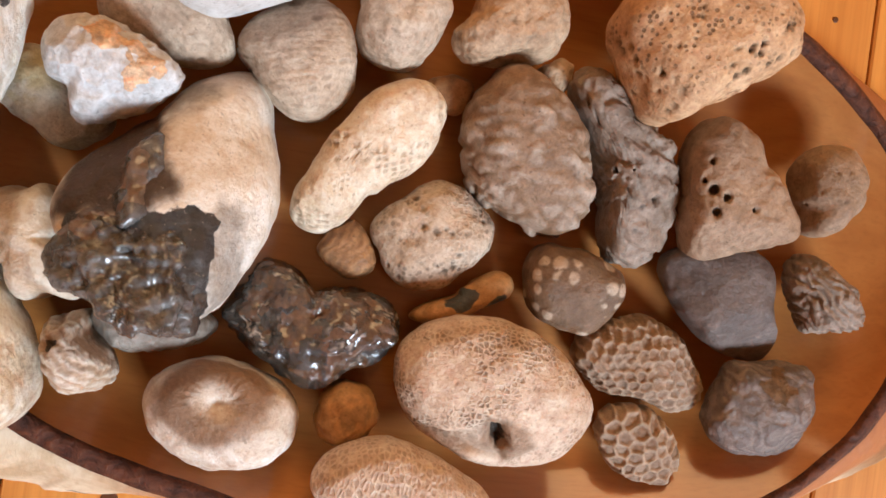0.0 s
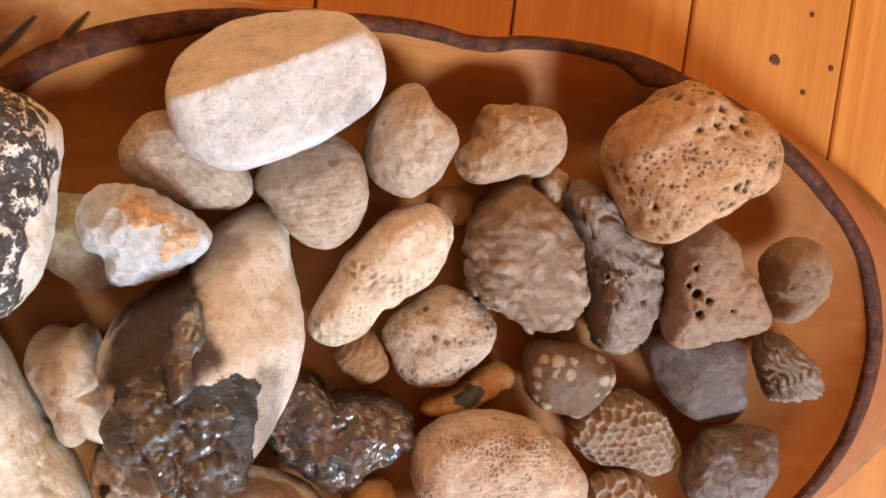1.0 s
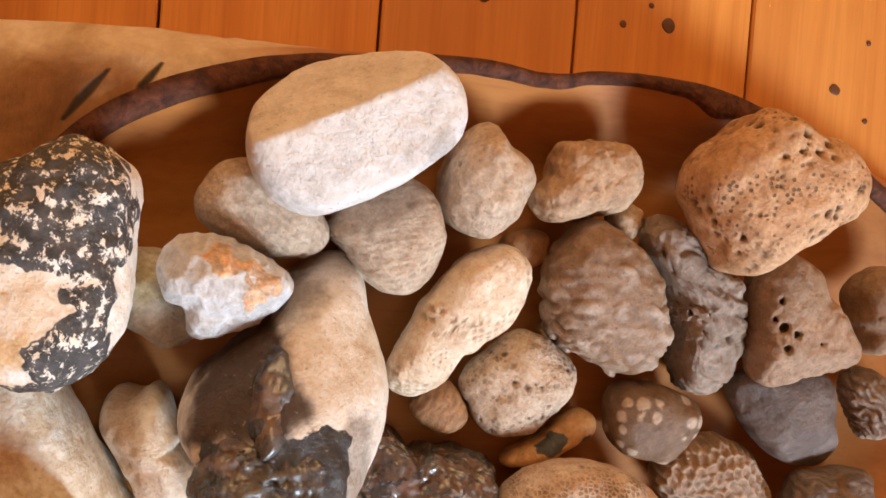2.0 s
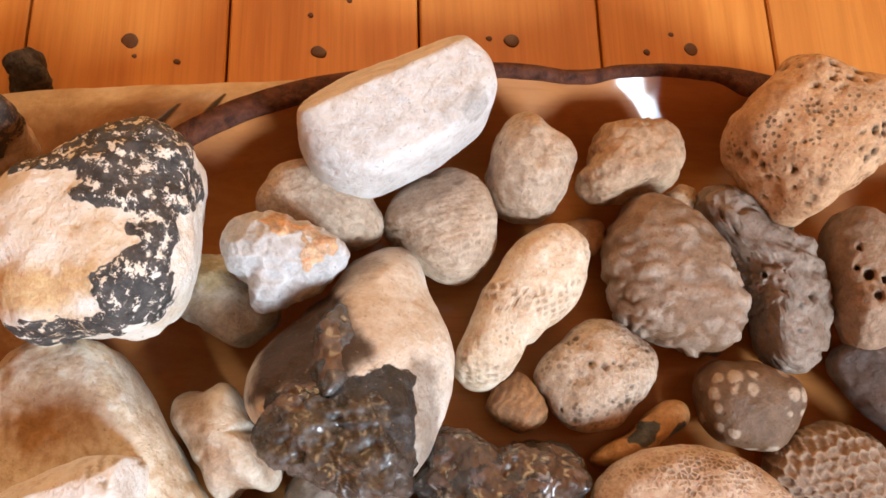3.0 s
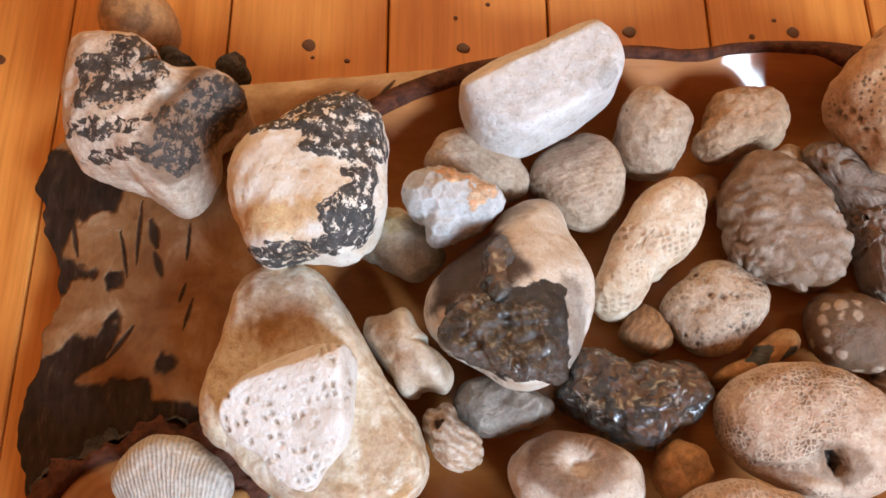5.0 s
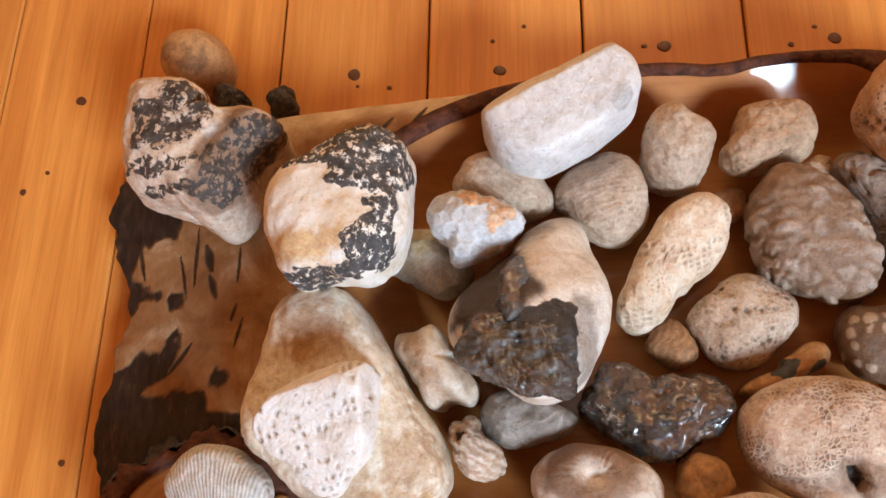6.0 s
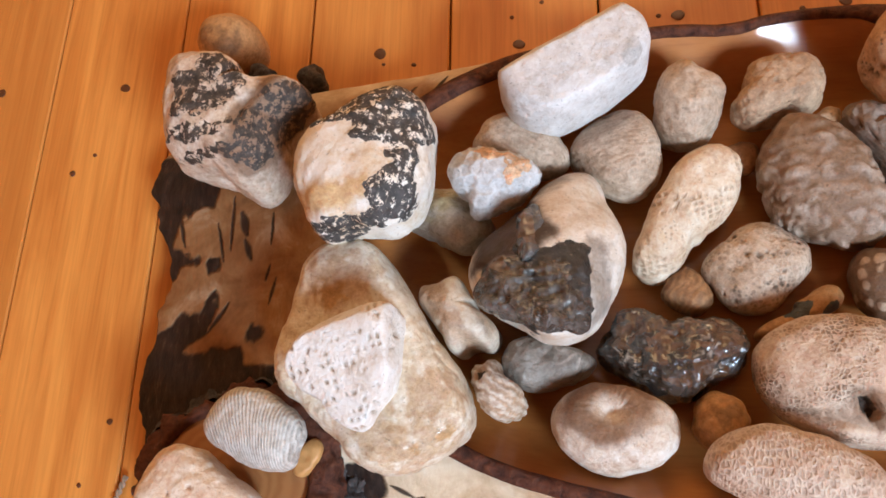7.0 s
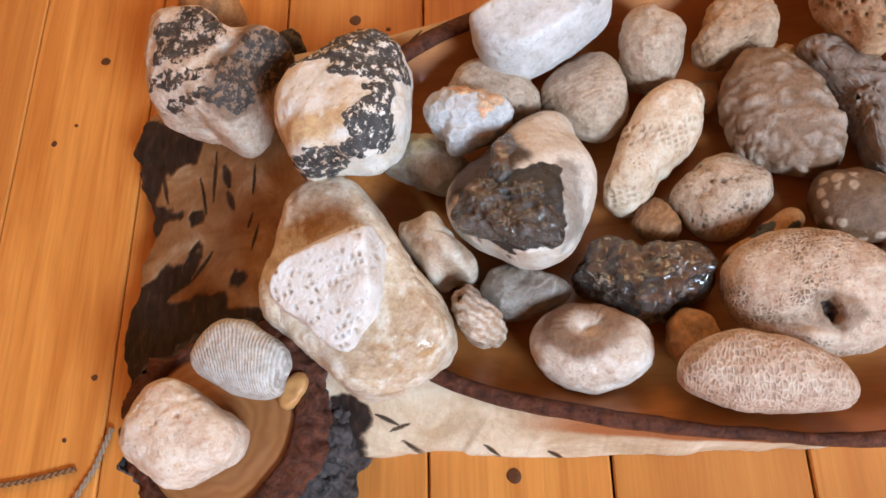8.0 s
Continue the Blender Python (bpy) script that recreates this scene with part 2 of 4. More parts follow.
# ---- room ----
def box(name, lo, hi, material, bevel=0.0, parent=None, label=""):
    bm = bmesh.new()
    bmesh.ops.create_cube(bm, size=1)
    for v in bm.verts:
        v.co = Vector([(l + h) / 2 + c * (h - l) for c, l, h in zip(v.co, lo, hi)])
    if bevel:
        bmesh.ops.bevel(bm, geom=bm.edges[:], offset=bevel, segments=2, affect="EDGES")
    me = bpy.data.meshes.new(name)
    bm.to_mesh(me)
    bm.free()
    return part(name, me, material, parent, label)


X0, X1, Y0, Y1, TOP = -2.0, 2.4, -2.0, 2.0, 3.5
PLANK = 0.113
floor_slab = tagged(box("floor", (X0 - 0.1, Y0 - 0.1, -0.06), (X1 + 0.1, Y1 + 0.1, -0.02), gap_mat), "orange varnished knotty pine board floor", "floor", kind="structure")
tagged(box("ceiling", (X0 - 0.1, Y0 - 0.1, TOP), (X1 + 0.1, Y1 + 0.1, TOP + 0.1), plaster), "plain wooden ceiling", "ceiling", kind="structure")
tagged(box("wall_west", (X0 - 0.1, Y0, -0.02), (X0, Y1, TOP), wall_pine), "plain pine panelled wall", "wall", kind="structure")


def wall_with_openings(name, at, thick, openings):
    """A wall along x, in upright strips between its openings (x0, x1, z0, z1)."""
    bm = bmesh.new()
    x = X0 - 0.1
    strips = []
    for a, b, c, d in openings:
        strips += [(x, a, -0.02, TOP), (a, b, -0.02, c), (a, b, d, TOP)]
        x = b
    strips.append((x, X1 + 0.1, -0.02, TOP))
    for a, b, c, d in strips:
        for v in bmesh.ops.create_cube(bm, size=1)["verts"]:
            v.co = ((a + b) / 2 + v.co.x * (b - a), at + v.co.y * thick, (c + d) / 2 + v.co.z * (d - c))
    me = bpy.data.meshes.new(name)
    bm.to_mesh(me)
    bm.free()
    return tagged(part(name, me, wall_pine), "plain pine panelled wall with openings for window and fill light", "wall", kind="structure")


wall_with_openings("wall_south", Y0 - 0.05, 0.1, [(0.88, 1.92, 1.42, 2.38)])
# this opening is added to hold the warm fill lamp
wall_with_openings("wall_north", Y1 + 0.05, 0.1, [(-0.5, 0.7, 0.95, 1.95)])
tagged(box("wall_east", (X1, Y0, -0.02), (X1 + 0.1, Y1, TOP), wall_pine), "plain pine panelled wall", "wall", kind="structure")

# ---- tray ----
CX, CY, RIM = -0.03, 0.10, 0.060


def super_radius(th, right, left, b, n_right, n_left):
    c, s = np.cos(th), np.sin(th)
    w = step(-0.25, 0.25, c)
    r1 = (np.abs(c / right) ** n_right + np.abs(s / b) ** n_right) ** (-1 / n_right)
    r2 = (np.abs(c / left) ** n_left + np.abs(s / b) ** n_left) ** (-1 / n_left)
    return r1 * w + r2 * (1 - w)


def rim_radius(th):
    wave = 10.7 * np.cos(th) + 5.3 * np.sin(th) - 1.7 * np.cos(2 * th) - 3.7 * np.sin(2 * th) - 1.7 * np.cos(3 * th) + 3.1 * np.sin(3 * th) - 2.1 * np.cos(4 * th) - 0.5 * np.sin(4 * th) - 1.2
    return super_radius(th, 0.262, 0.268, 0.158, 2.0, 2.5) + wave / 1000


def base_radius(th):
    y = CY + 0.402 * np.tan(np.pi - th)
    edge = 0.016 * np.exp(-((y - 0.19) / 0.03) ** 2) - 0.014 * np.exp(-((y - 0.112) / 0.02) ** 2)
    side = np.where(np.sin(th) < 0, 0.151, 0.164)
    return super_radius(th, 0.362, 0.402, side, 2.2, 5.0) + edge * step(0.7, 0.9, -np.cos(th))


def rim_height(th):
    return RIM + 0.002 * np.sin(th * 3 + 1)


BOWL_FLOOR = 0.022


def loft(name, rows_of_points, close_v=False):
    """A sheet through rings of points, closed round."""
    k, m = len(rows_of_points), len(rows_of_points[0])
    verts = np.concatenate(rows_of_points)
    faces = [(i * m + j, i * m + (j + 1) % m, (i + 1) * m + (j + 1) % m, (i + 1) * m + j) for i in range(k - 1) for j in range(m)]
    if close_v:
        faces += [((k - 1) * m + j, (k - 1) * m + (j + 1) % m, (j + 1) % m, j) for j in range(m)]
    return mesh_from(name, verts, faces), verts


def ring(th, r, z):
    return np.stack([CX + r * np.cos(th), CY + r * np.sin(th), z + 0 * th], 1)


tray = tagged(new("wooden_tray"), "hollowed birch log tray with dark bark rim, on pine floor", "tray")
M = 360
TH = np.linspace(0, 2 * np.pi, M, endpoint=False)
UNIT = np.stack([np.cos(TH), np.sin(TH), 0 * TH], 1)
wob = 0.0022 * fbm(UNIT, 0.35, 4, 3)
outer_r = rim_radius(TH) + wob
thick = 0.0085 + 0.0024 * fbm(UNIT, 0.4, 4, 8) + 0.003 * step(0.2, 0.9, -np.cos(TH))
thick = thick + 0.006 * np.exp(-((TH - 1.02) / 0.07) ** 2) + 0.003 * np.exp(-((TH - 2.45) / 0.25) ** 2)
inner_r = outer_r - thick
top_z = rim_height(TH)
# inside of the bowl
rows = []
for q in np.concatenate([[0.001], np.linspace(0.1, 1, 34)]):
    z = BOWL_FLOOR + (RIM - 0.003 + (top_z - RIM) * max(0.0, (q - 0.9) / 0.1) - BOWL_FLOOR) * np.clip((q - 0.70) / 0.30, 0, 1) ** 1.7
    w = max(0.0, (q - 0.9) / 0.1) ** 2
    rows.append(ring(TH, (rim_radius(TH) - 0.0085) * q * (1 - w) + inner_r * q * w, z))
me, _ = loft("hollow", rows)
part("hollow", me, wood, tray, "orange lacquered hollowed birch wood")
# bark edge on top of the rim
rows = []
for q, dz in ((-0.02, -0.004), (0, -0.0005), (0.25, 0.0012), (0.6, 0.0015), (1.0, 0.0), (1.06, -0.004)):
    pts = ring(TH, inner_r + thick * q, top_z + dz)
    pts[:, 2] += 0.0011 * fbm(pts, 0.008, 3, 5) if 0 < q < 1 else 0
    rows.append(pts)
me, _ = loft("bark_rim", rows)
part("bark_rim", me, rim_bark, tray, "dark reddish brown bark rim")
# bark flank down to the floor
TF = np.linspace(0, 2 * np.pi, 1700, endpoint=False)
out_f = np.interp(TF, np.append(TH, 2 * np.pi), np.append(outer_r, outer_r[0]))
top_f = np.interp(TF, np.append(TH, 2 * np.pi), np.append(top_z, top_z[0]))
unit = np.stack([np.cos(TF), np.sin(TF), 0 * TF], 1)
bas = base_radius(TF) + 0.0014 * fbm(unit, 0.08, 4, 9) - 0.010 * step(-0.1, 0.6, fbm(unit, 0.13, 4, 14)) * step(0.6, 0.9, -np.cos(TF))
left = step(0.35, 0.8, -np.cos(TF)) * step(0.01, 0.03, bas - out_f)
low = 0.028 * left + 0.002 * (1 - left)
rows = []
for s in np.linspace(0, 1, 150):
    r = out_f + (bas - out_f) * s
    z = (top_f - 0.003) + (low - top_f + 0.003) * s ** 1.5
    p = ring(TF, r, z)
    p[:, 2] += 0.0012 * fbm(p, 0.03, 3, 6) * min(1, s * 5)
    rows.append(p)
rows.append(ring(TF, bas - 0.001, low * 0.5 - 0.0005))
rows.append(ring(TF, bas - 0.006, 0 * TF - 0.0005))
me, pts = loft("bark_flank", rows)
U, V = pts[:, 0] * 1000, pts[:, 1] * 1000
ragged = 7 * fbm(pts, 0.022, 5, 21)
CHARRED = (
    [(-400, 197), (-383, 171), (-387, 163), (-400, 159), (-409, 154), (-413, 148), (-417, 137), (-393, 121), (-408, 119), (-412, 108), (-455, 100), (-465, 215)],
    [(-445, 36), (-434, 66), (-420, 73), (-402, 79), (-384, 85), (-378, 96), (-378, 70), (-396, 59), (-362, 57), (-350, 60), (-350, 44), (-315, 38), (-300, 20), (-340, -20), (-400, -60), (-445, -60)],
    [(-278, -12), (-250, -20), (-248, -34), (-262, -52), (-295, -52)],
    [(-345, 72), (-338, 68), (-346, 60), (-353, 62)],
    [(-384, 120), (-377, 121), (-377, 114), (-383, 113)],
)
tone = np.zeros(len(pts))
for poly in CHARRED:
    tone = np.maximum(tone, step(1.3, -1.3, outline_distance(U, V, poly) + ragged))
LENTICELS = (((-367, 164), (-367, 126), 1.3), ((-379, 147), (-372, 118), 1.2), ((-412, 157), (-407, 135), 1.6), ((-335, 148), (-335, 126), 1.1), ((-334, 111), (-337, 101), 1.0),
             ((-329, 102), (-334, 84), 1.1), ((-360, 152), (-354, 136), 3.4), ((-355, 132), (-349, 118), 2.6), ((-378, 95), (-392, 72), 1.5), ((-365, 88), (-378, 70), 1.8),
             ((-186, -46), (-179, -51), 1.0), ((-234, -41), (-218, -51), 1.2), ((-248, -27), (-235, -33), 1.2), ((-240, -36), (-228, -33), 0.9), ((-239, 233), (-255, 209), 2.0),
             ((-217, 238), (-227, 221), 1.8), ((-120, -52), (-112, -54), 0.9), ((-150, -49), (-141, -51), 0.8),
             ((272, 150), (292, 140), 1.2), ((283, 92), (300, 84), 1.4), ((278, 60), (296, 46), 1.6), ((262, 36), (280, 8), 1.8), ((246, 22), (256, 2), 1.2))
for a, b, w in LENTICELS:
    tone = np.maximum(tone, stroke(U + ragged * 0.12, V + ragged * 0.1, a, b, w) * 0.95)
give(me, "tone", tone)
give(me, "pale", np.maximum(step(0.02, -0.02, pts[:, 1] + 0.01 * fbm(pts, 0.03, 3, 4)), step(0.225, 0.245, pts[:, 1] + 0.01 * fbm(pts, 0.03, 3, 4)) * 0.8))
give(me, "mark", np.repeat(step(0.16, 0.10, np.minimum(np.arange(152) / 150, 1) * 0.35), len(TF)) * (1 - np.tile(left, 152)))
part("bark_flank", me, birch, tray, "peeling tan birch bark with dark lenticels")

# cut branch stub at the near corner of the log
KX, KY, KZ, KR = -0.346, -0.030, 0.052, 0.052
rows = []
for q, z in ((0.01, 0), (0.3, 0.0), (0.6, 0.0003), (0.85, 0), (0.94, -0.001)):
    rows.append(np.stack([KX + KR * q * np.cos(TH), KY + KR * q * np.sin(TH), KZ + z + 0 * TH], 1))
me, pts = loft("cut_face", rows)


def ring_wood():
    n = Nodes("cut branch wood")
    c = n.add("ShaderNodeTexCoord")
    m = n.add("ShaderNodeMapping")
    m.inputs["Location"].default_value = (-KX, -KY, -KZ)
    n.link(c.outputs["Object"], m.inputs["Vector"])
    w = n.add("ShaderNodeTexWave", Scale=42, Distortion=7.0, Detail=4, Detail_Scale=1.2)
    w.wave_type, w.rings_direction = "RINGS", "Z"
    n.link(m.outputs[0], w.inputs["Vector"])
    col = n.mix(w.outputs["Fac"], (0.36, 0.16, 0.055), (0.30, 0.122, 0.040))
    n.bsdf.inputs["Coat Weight"].default_value = 0.5
    return n.done(col, 0.4, None, 0.5)


part("cut_face", me, ring_wood(), tray, "orange ringed cut branch wood")
def stub_rings(profile, seed):
    out = []
    for q, z in profile:
        wide = 0.45 + 0.55 * step(-0.3, 0.6, np.cos(TH - 0.1))
        r = KR * (q if q < 1 else 1 + (q - 1) * wide) * (1 + 0.04 * np.sin(TH * 3) + 0.03 * fbm(UNIT, 0.4, 3, seed))
        p = np.stack([KX + r * np.cos(TH), KY + r * np.sin(TH), KZ + z + 0 * TH], 1)
        if q > 1:
            p += (0.0045 * (q - 0.9) / 0.4 * fbm(p, 0.010, 4, seed + 1))[:, None] * np.stack([np.cos(TH), np.sin(TH), 0.6 + 0 * TH], 1)
        out.append(p)
    return out


me, _ = loft("bark_ring", stub_rings(((0.93, -0.002), (0.955, 0.003), (1.02, 0.005), (1.10, 0.0045), (1.18, 0.0045), (1.26, 0.003), (1.31, 0.001), (1.34, -0.004)), 31))
part("bark_ring", me, rim_bark, tray, "dark reddish bark ring round the cut")
me, _ = loft("bark_collar", stub_rings(((1.29, -0.001), (1.34, -0.001), (1.38, -0.006), (1.42, -0.011), (1.45, -0.017), (1.48, -0.022), (1.50, -0.028), (1.52, -0.034), (1.54, -0.040), (1.56, -0.046), (1.58, -0.0525)), 41))
part("bark_collar", me, black_bark, tray, "rough blackish bark collar round the stub")


def bark_lump(at, half, radii, seed):
    d, faces = sphere(5)
    P, nor = stone_shape(d, half, radii, box_xy=0.7, box_z=0.7)
    P = P + nor * (0.0045 * fbm(P, 0.012, 4, seed) + 0.004 * (cells(P, 0.010, seed)[2] - 0.5))[:, None]
    ob = part("bark_lump", mesh_from("bark_lump", P + np.array(at), faces), black_bark, tray, "ragged blackish bark lump")
    return ob


LUMPS = (((-0.276, -0.040, 0.022), 0.024, (14, 12, 13, 16, 18, 14, 12, 15)), ((-0.283, -0.060, 0.014), 0.018, (15, 12, 10, 13, 17, 12, 11, 13)), ((-0.268, -0.024, 0.034), 0.014, (10, 9, 12, 10, 9, 8, 10, 9)))

# ---- stones ----
SPHERES = {}


def sphere(level):
    if level not in SPHERES:
        bm = bmesh.new()
        bmesh.ops.create_icosphere(bm, subdivisions=level, radius=1)
        bm.verts.ensure_lookup_table()
        SPHERES[level] = (np.array([v.co[:] for v in bm.verts]), [tuple(v.index for v in f.verts) for f in bm.faces])
        bm.free()
    return SPHERES[level]


def stone_shape(d, half, radii, box_xy=0.8, box_z=0.8, slope=(0, 0), lumps=(), cuts=(), tilt=(0, 0)):
    """The smooth body: plan radii in mm at even angles, a squarish or round section, a sloping top, lumps or dents, flat cuts."""
    th = np.arctan2(d[:, 1], d[:, 0])
    if box_xy < 0.8:
        flat_r = np.clip(np.hypot(d[:, 0], d[:, 1]), 1e-9, 1) ** (0.8 / box_xy)
        d = np.stack([flat_r * np.cos(th), flat_r * np.sin(th), np.sign(d[:, 2]) * np.sqrt(1 - flat_r ** 2)], 1)
    n = len(radii)
    u = (th / (2 * np.pi) * n) % n
    i = np.floor(u).astype(int)
    f = u - i
    rr = np.array(radii) / 1000
    p0, p1, p2, p3 = rr[(i - 1) % n], rr[i % n], rr[(i + 1) % n], rr[(i + 2) % n]
    plan = 0.5 * (2 * p1 + (p2 - p0) * f + (2 * p0 - 5 * p1 + 4 * p2 - p3) * f * f + (3 * p1 - p0 - 3 * p2 + p3) * f ** 3)
    k = np.hypot(d[:, 0], d[:, 1]) ** box_xy
    P = np.stack([plan * k * np.cos(th), plan * k * np.sin(th), half * np.sign(d[:, 2]) * np.abs(d[:, 2]) ** box_z], 1)
    P[:, 2] += (slope[0] * P[:, 0] + slope[1] * P[:, 1]) * step(-0.6, 0.6, d[:, 2])
    P[:, 2] += tilt[0] * P[:, 0] + tilt[1] * P[:, 1]
    nor = d * (1 / rr.mean(), 1 / rr.mean(), 1 / half)
    nor /= np.linalg.norm(nor, axis=1)[:, None]
    for (lx, ly, lz), size, amount in lumps:
        w = np.exp(-(((P - np.array((lx, ly, lz)) / 1000) ** 2).sum(1)) / (size / 1000) ** 2)
        P = P + nor * (w * amount / 1000)[:, None]
    for (nx, ny, nz), away, soft in cuts:
        n3 = np.array((nx, ny, nz), float)
        n3 /= np.linalg.norm(n3)
        over = (P @ n3 * 1000 - away) / soft
        P = P - n3 * (np.logaddexp(0, over) * soft * 0.96 / 1000)[:, None]
    return P, nor


for k, (at, half, radii) in enumerate(LUMPS):
    bark_lump(at, half, radii, 90 + k)


def stone(name, at, half, radii, material, label, feature=None, rough=0.5, grain=0.018, level=6, seed=1, parent=None, **shape):
    """A stone: its smooth body, then small unevenness and a surface feature."""
    d, faces = sphere(level)
    P, nor = stone_shape(d, half, radii, **shape)
    P = P + nor * (0.001 * rough * 2 * fbm(P, grain, 3, seed * 11))[:, None]
    mark = np.zeros(len(P))
    tone = np.zeros(len(P))
    if feature:
        push, mark, tone, *more = feature(P, d, seed)
        P = P + nor * push[:, None]
    me = mesh_from(name, P, faces)
    if feature and more:
        give(me, "ribs", more[0])
    give(me, "mark", np.clip(mark + 0 * P[:, 0], 0, 1))
    give(me, "tone", np.clip(tone + 0 * P[:, 0], 0, 1))
    ob = part(name, me, material, parent, label if parent else "")
    ob.location = at
    return ob if parent else tagged(ob, label, "stone", "stones in the tray")


def jitter(P, amount, size, s):
    return P + amount * np.stack([vnoise(P / size, s + k) for k in (1, 2, 3)], 1)


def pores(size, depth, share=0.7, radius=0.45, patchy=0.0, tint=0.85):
    """Round pores of mixed size, in patches or all over, sunk and tinted with the pattern colour."""
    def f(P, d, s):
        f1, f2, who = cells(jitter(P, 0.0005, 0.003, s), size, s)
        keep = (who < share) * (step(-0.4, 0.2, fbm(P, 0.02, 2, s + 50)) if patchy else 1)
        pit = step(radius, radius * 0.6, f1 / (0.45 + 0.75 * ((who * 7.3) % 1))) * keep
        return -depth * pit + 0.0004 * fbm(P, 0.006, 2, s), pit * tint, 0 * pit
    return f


def lattice(P, sx, sy, turn, s, hexa=True, loose=0.12, warp=0.3):
    """Distance to the nearest point of a slightly loose plane lattice, the second nearest, and a random number a cell."""
    c, n = math.cos(radians(turn)), math.sin(radians(turn))
    q = np.stack([(c * P[:, 0] + n * P[:, 1]) / sx, (c * P[:, 1] - n * P[:, 0] + 0.35 * P[:, 2]) / sy], 1)
    q = q + warp * np.stack([fbm(P, 0.02, 2, s + k) for k in (1, 2)], 1)
    i = np.floor(q)
    f1 = np.full(len(q), 9.0)
    f2 = np.full(len(q), 9.0)
    who = np.zeros(len(q))
    for dx in (-1, 0, 1, 2):
        for dy in (-1, 0, 1, 2):
            cx, cy = i[:, 0] + dx, i[:, 1] + dy
            px = cx + (0.5 * (cy % 2) if hexa else 0) + loose * (rnd(cx, cy, cx * 0, s + 1) - 0.5) * 2
            py = cy + loose * (rnd(cx, cy, cx * 0, s + 2) - 0.5) * 2
            e = np.hypot(px - q[:, 0], (py - q[:, 1]) * (0.866 if hexa else 1))
            if not hexa:
                e = np.maximum(np.abs(px - q[:, 0]), np.abs(py - q[:, 1]) * 0.9)
            near = e < f1
            f2 = np.where(near, f1, np.minimum(f2, e))
            who = np.where(near, rnd(cx, cy, cx * 0, s + 3), who)
            f1 = np.where(near, e, f1)
    return f1, f2, who


def honeycomb(size, depth, turn=0, tint=0.75, patchy=0.0, loose=0.14, wall=0.16):
    """Close six-sided cups with thin walls."""
    def f(P, d, s):
        f1, f2, who = lattice(P, size, size * 0.866, turn, s, True, loose)
        cup = step(wall * 0.4, wall * 2.2, f2 - f1)
        if patchy:
            cup = cup * step(-0.45, 0.2, fbm(P, 0.024, 2, s + 30) + 0.2 - patchy)
        return -depth * cup, cup * tint * (0.6 + 0.4 * who), 0 * cup
    return f


def rows_of_pits(sx, sy, depth, turn=0, share=0.6, size=0.3, patchy=0.4, tint=0.8, warp=0.3):
    """Small squarish pits in straight rows."""
    def f(P, d, s):
        f1, f2, who = lattice(P, sx, sy, turn, s, False, 0.12, warp)
        pit = step(size, size * 0.7, f1) * (who < share) * step(-0.3, 0.2, fbm(P, 0.016, 2, s + 30) + 0.3 - patchy)
        return -depth * pit, pit * tint * (0.5 + 0.5 * ((who * 9.7) % 1)), 0 * pit
    return f


def fan_ribs(cx, cy, count):
    """Fine ribs that spread from one point."""
    def f(P, d, s):
        x, y = P[:, 0] - cx / 1000, P[:, 1] - cy / 1000
        u = np.arctan2(x, y) / (2 * np.pi) * count + 0.25 * fbm(P, 0.008, 2, s)
        return 0.0003 * fbm(P, 0.004, 2, s), 0 * u, 0 * u, u
    return f


def fine_ribs(direction, size, warp=0.3):
    """Fine parallel ribs."""
    a = np.array(direction, float)
    a /= np.linalg.norm(a)

    def f(P, d, s):
        u = P @ a / size + warp * fbm(P, 0.012, 2, s)
        return 0.0003 * fbm(P, 0.004, 2, s), 0 * u, 0 * u, u
    return f


def dimple(x, y, size, depth, ring=1.6):
    """A round hollow with fine wrinkles running into it."""
    def f(P, d, s):
        px, py = P[:, 0] - x / 1000, P[:, 1] - y / 1000
        r = np.hypot(px, py * 1.25) / (size / 1000) + 0.15 * fbm(P, 0.01, 2, s)
        top = step(0, 0.25, d[:, 2])
        w = np.exp(-r ** 2) * top
        wr = np.sin(np.arctan2(py, px) * 23 + 4 * fbm(P, 0.008, 2, s)) * np.exp(-(r - 1.2) ** 2 * 3) * top
        # brown marks and shading tinted around the hollow, south side left out
        return -depth * w + 0.00035 * wr, step(0.05, 0.8, np.exp(-(r - ring) ** 2 * 0.9) * top * (0.85 + 0.45 * vnoise(P / 0.010, s + 2))) * step(-0.024, -0.012, P[:, 1]) * 0.95, 0 * w
    return f


def stain(spec, edge=0.5, size=0.012, amount=0.8):
    """Patches of the pattern colour."""
    def f(P, d, s):
        t = np.zeros(len(P))
        for x, y, z, r in spec:
            q = np.linalg.norm(P - np.array((x, y, z)) / 1000, axis=1) / (r / 1000)
            t = np.maximum(t, step(1.15, 0.8, q + edge * fbm(P, size, 4, s + 7)))
        return 0 * t, t * amount, 0 * t
    return f


def stripes(direction, size, depth, colour=0.7, warp=0.25, holes=0.0, fine=0.25):
    a = np.array(direction, float)
    a /= np.linalg.norm(a)

    def f(P, d, s):
        x = P @ a / size + warp * 3 * fbm(P, 0.014, 2, s) + fine * fbm(P, 0.003, 2, s + 5)
        g = step(0.15, 0.85, np.abs((x % 1) * 2 - 1))
        pit = 0
        if holes:
            f1, f2, who = cells(P, 0.007, s + 9)
            pit = step(0.3, 0.15, f1) * (who < holes)
        return -depth * g - 0.0015 * pit, np.maximum(g * colour, pit), 0 * g
    return f


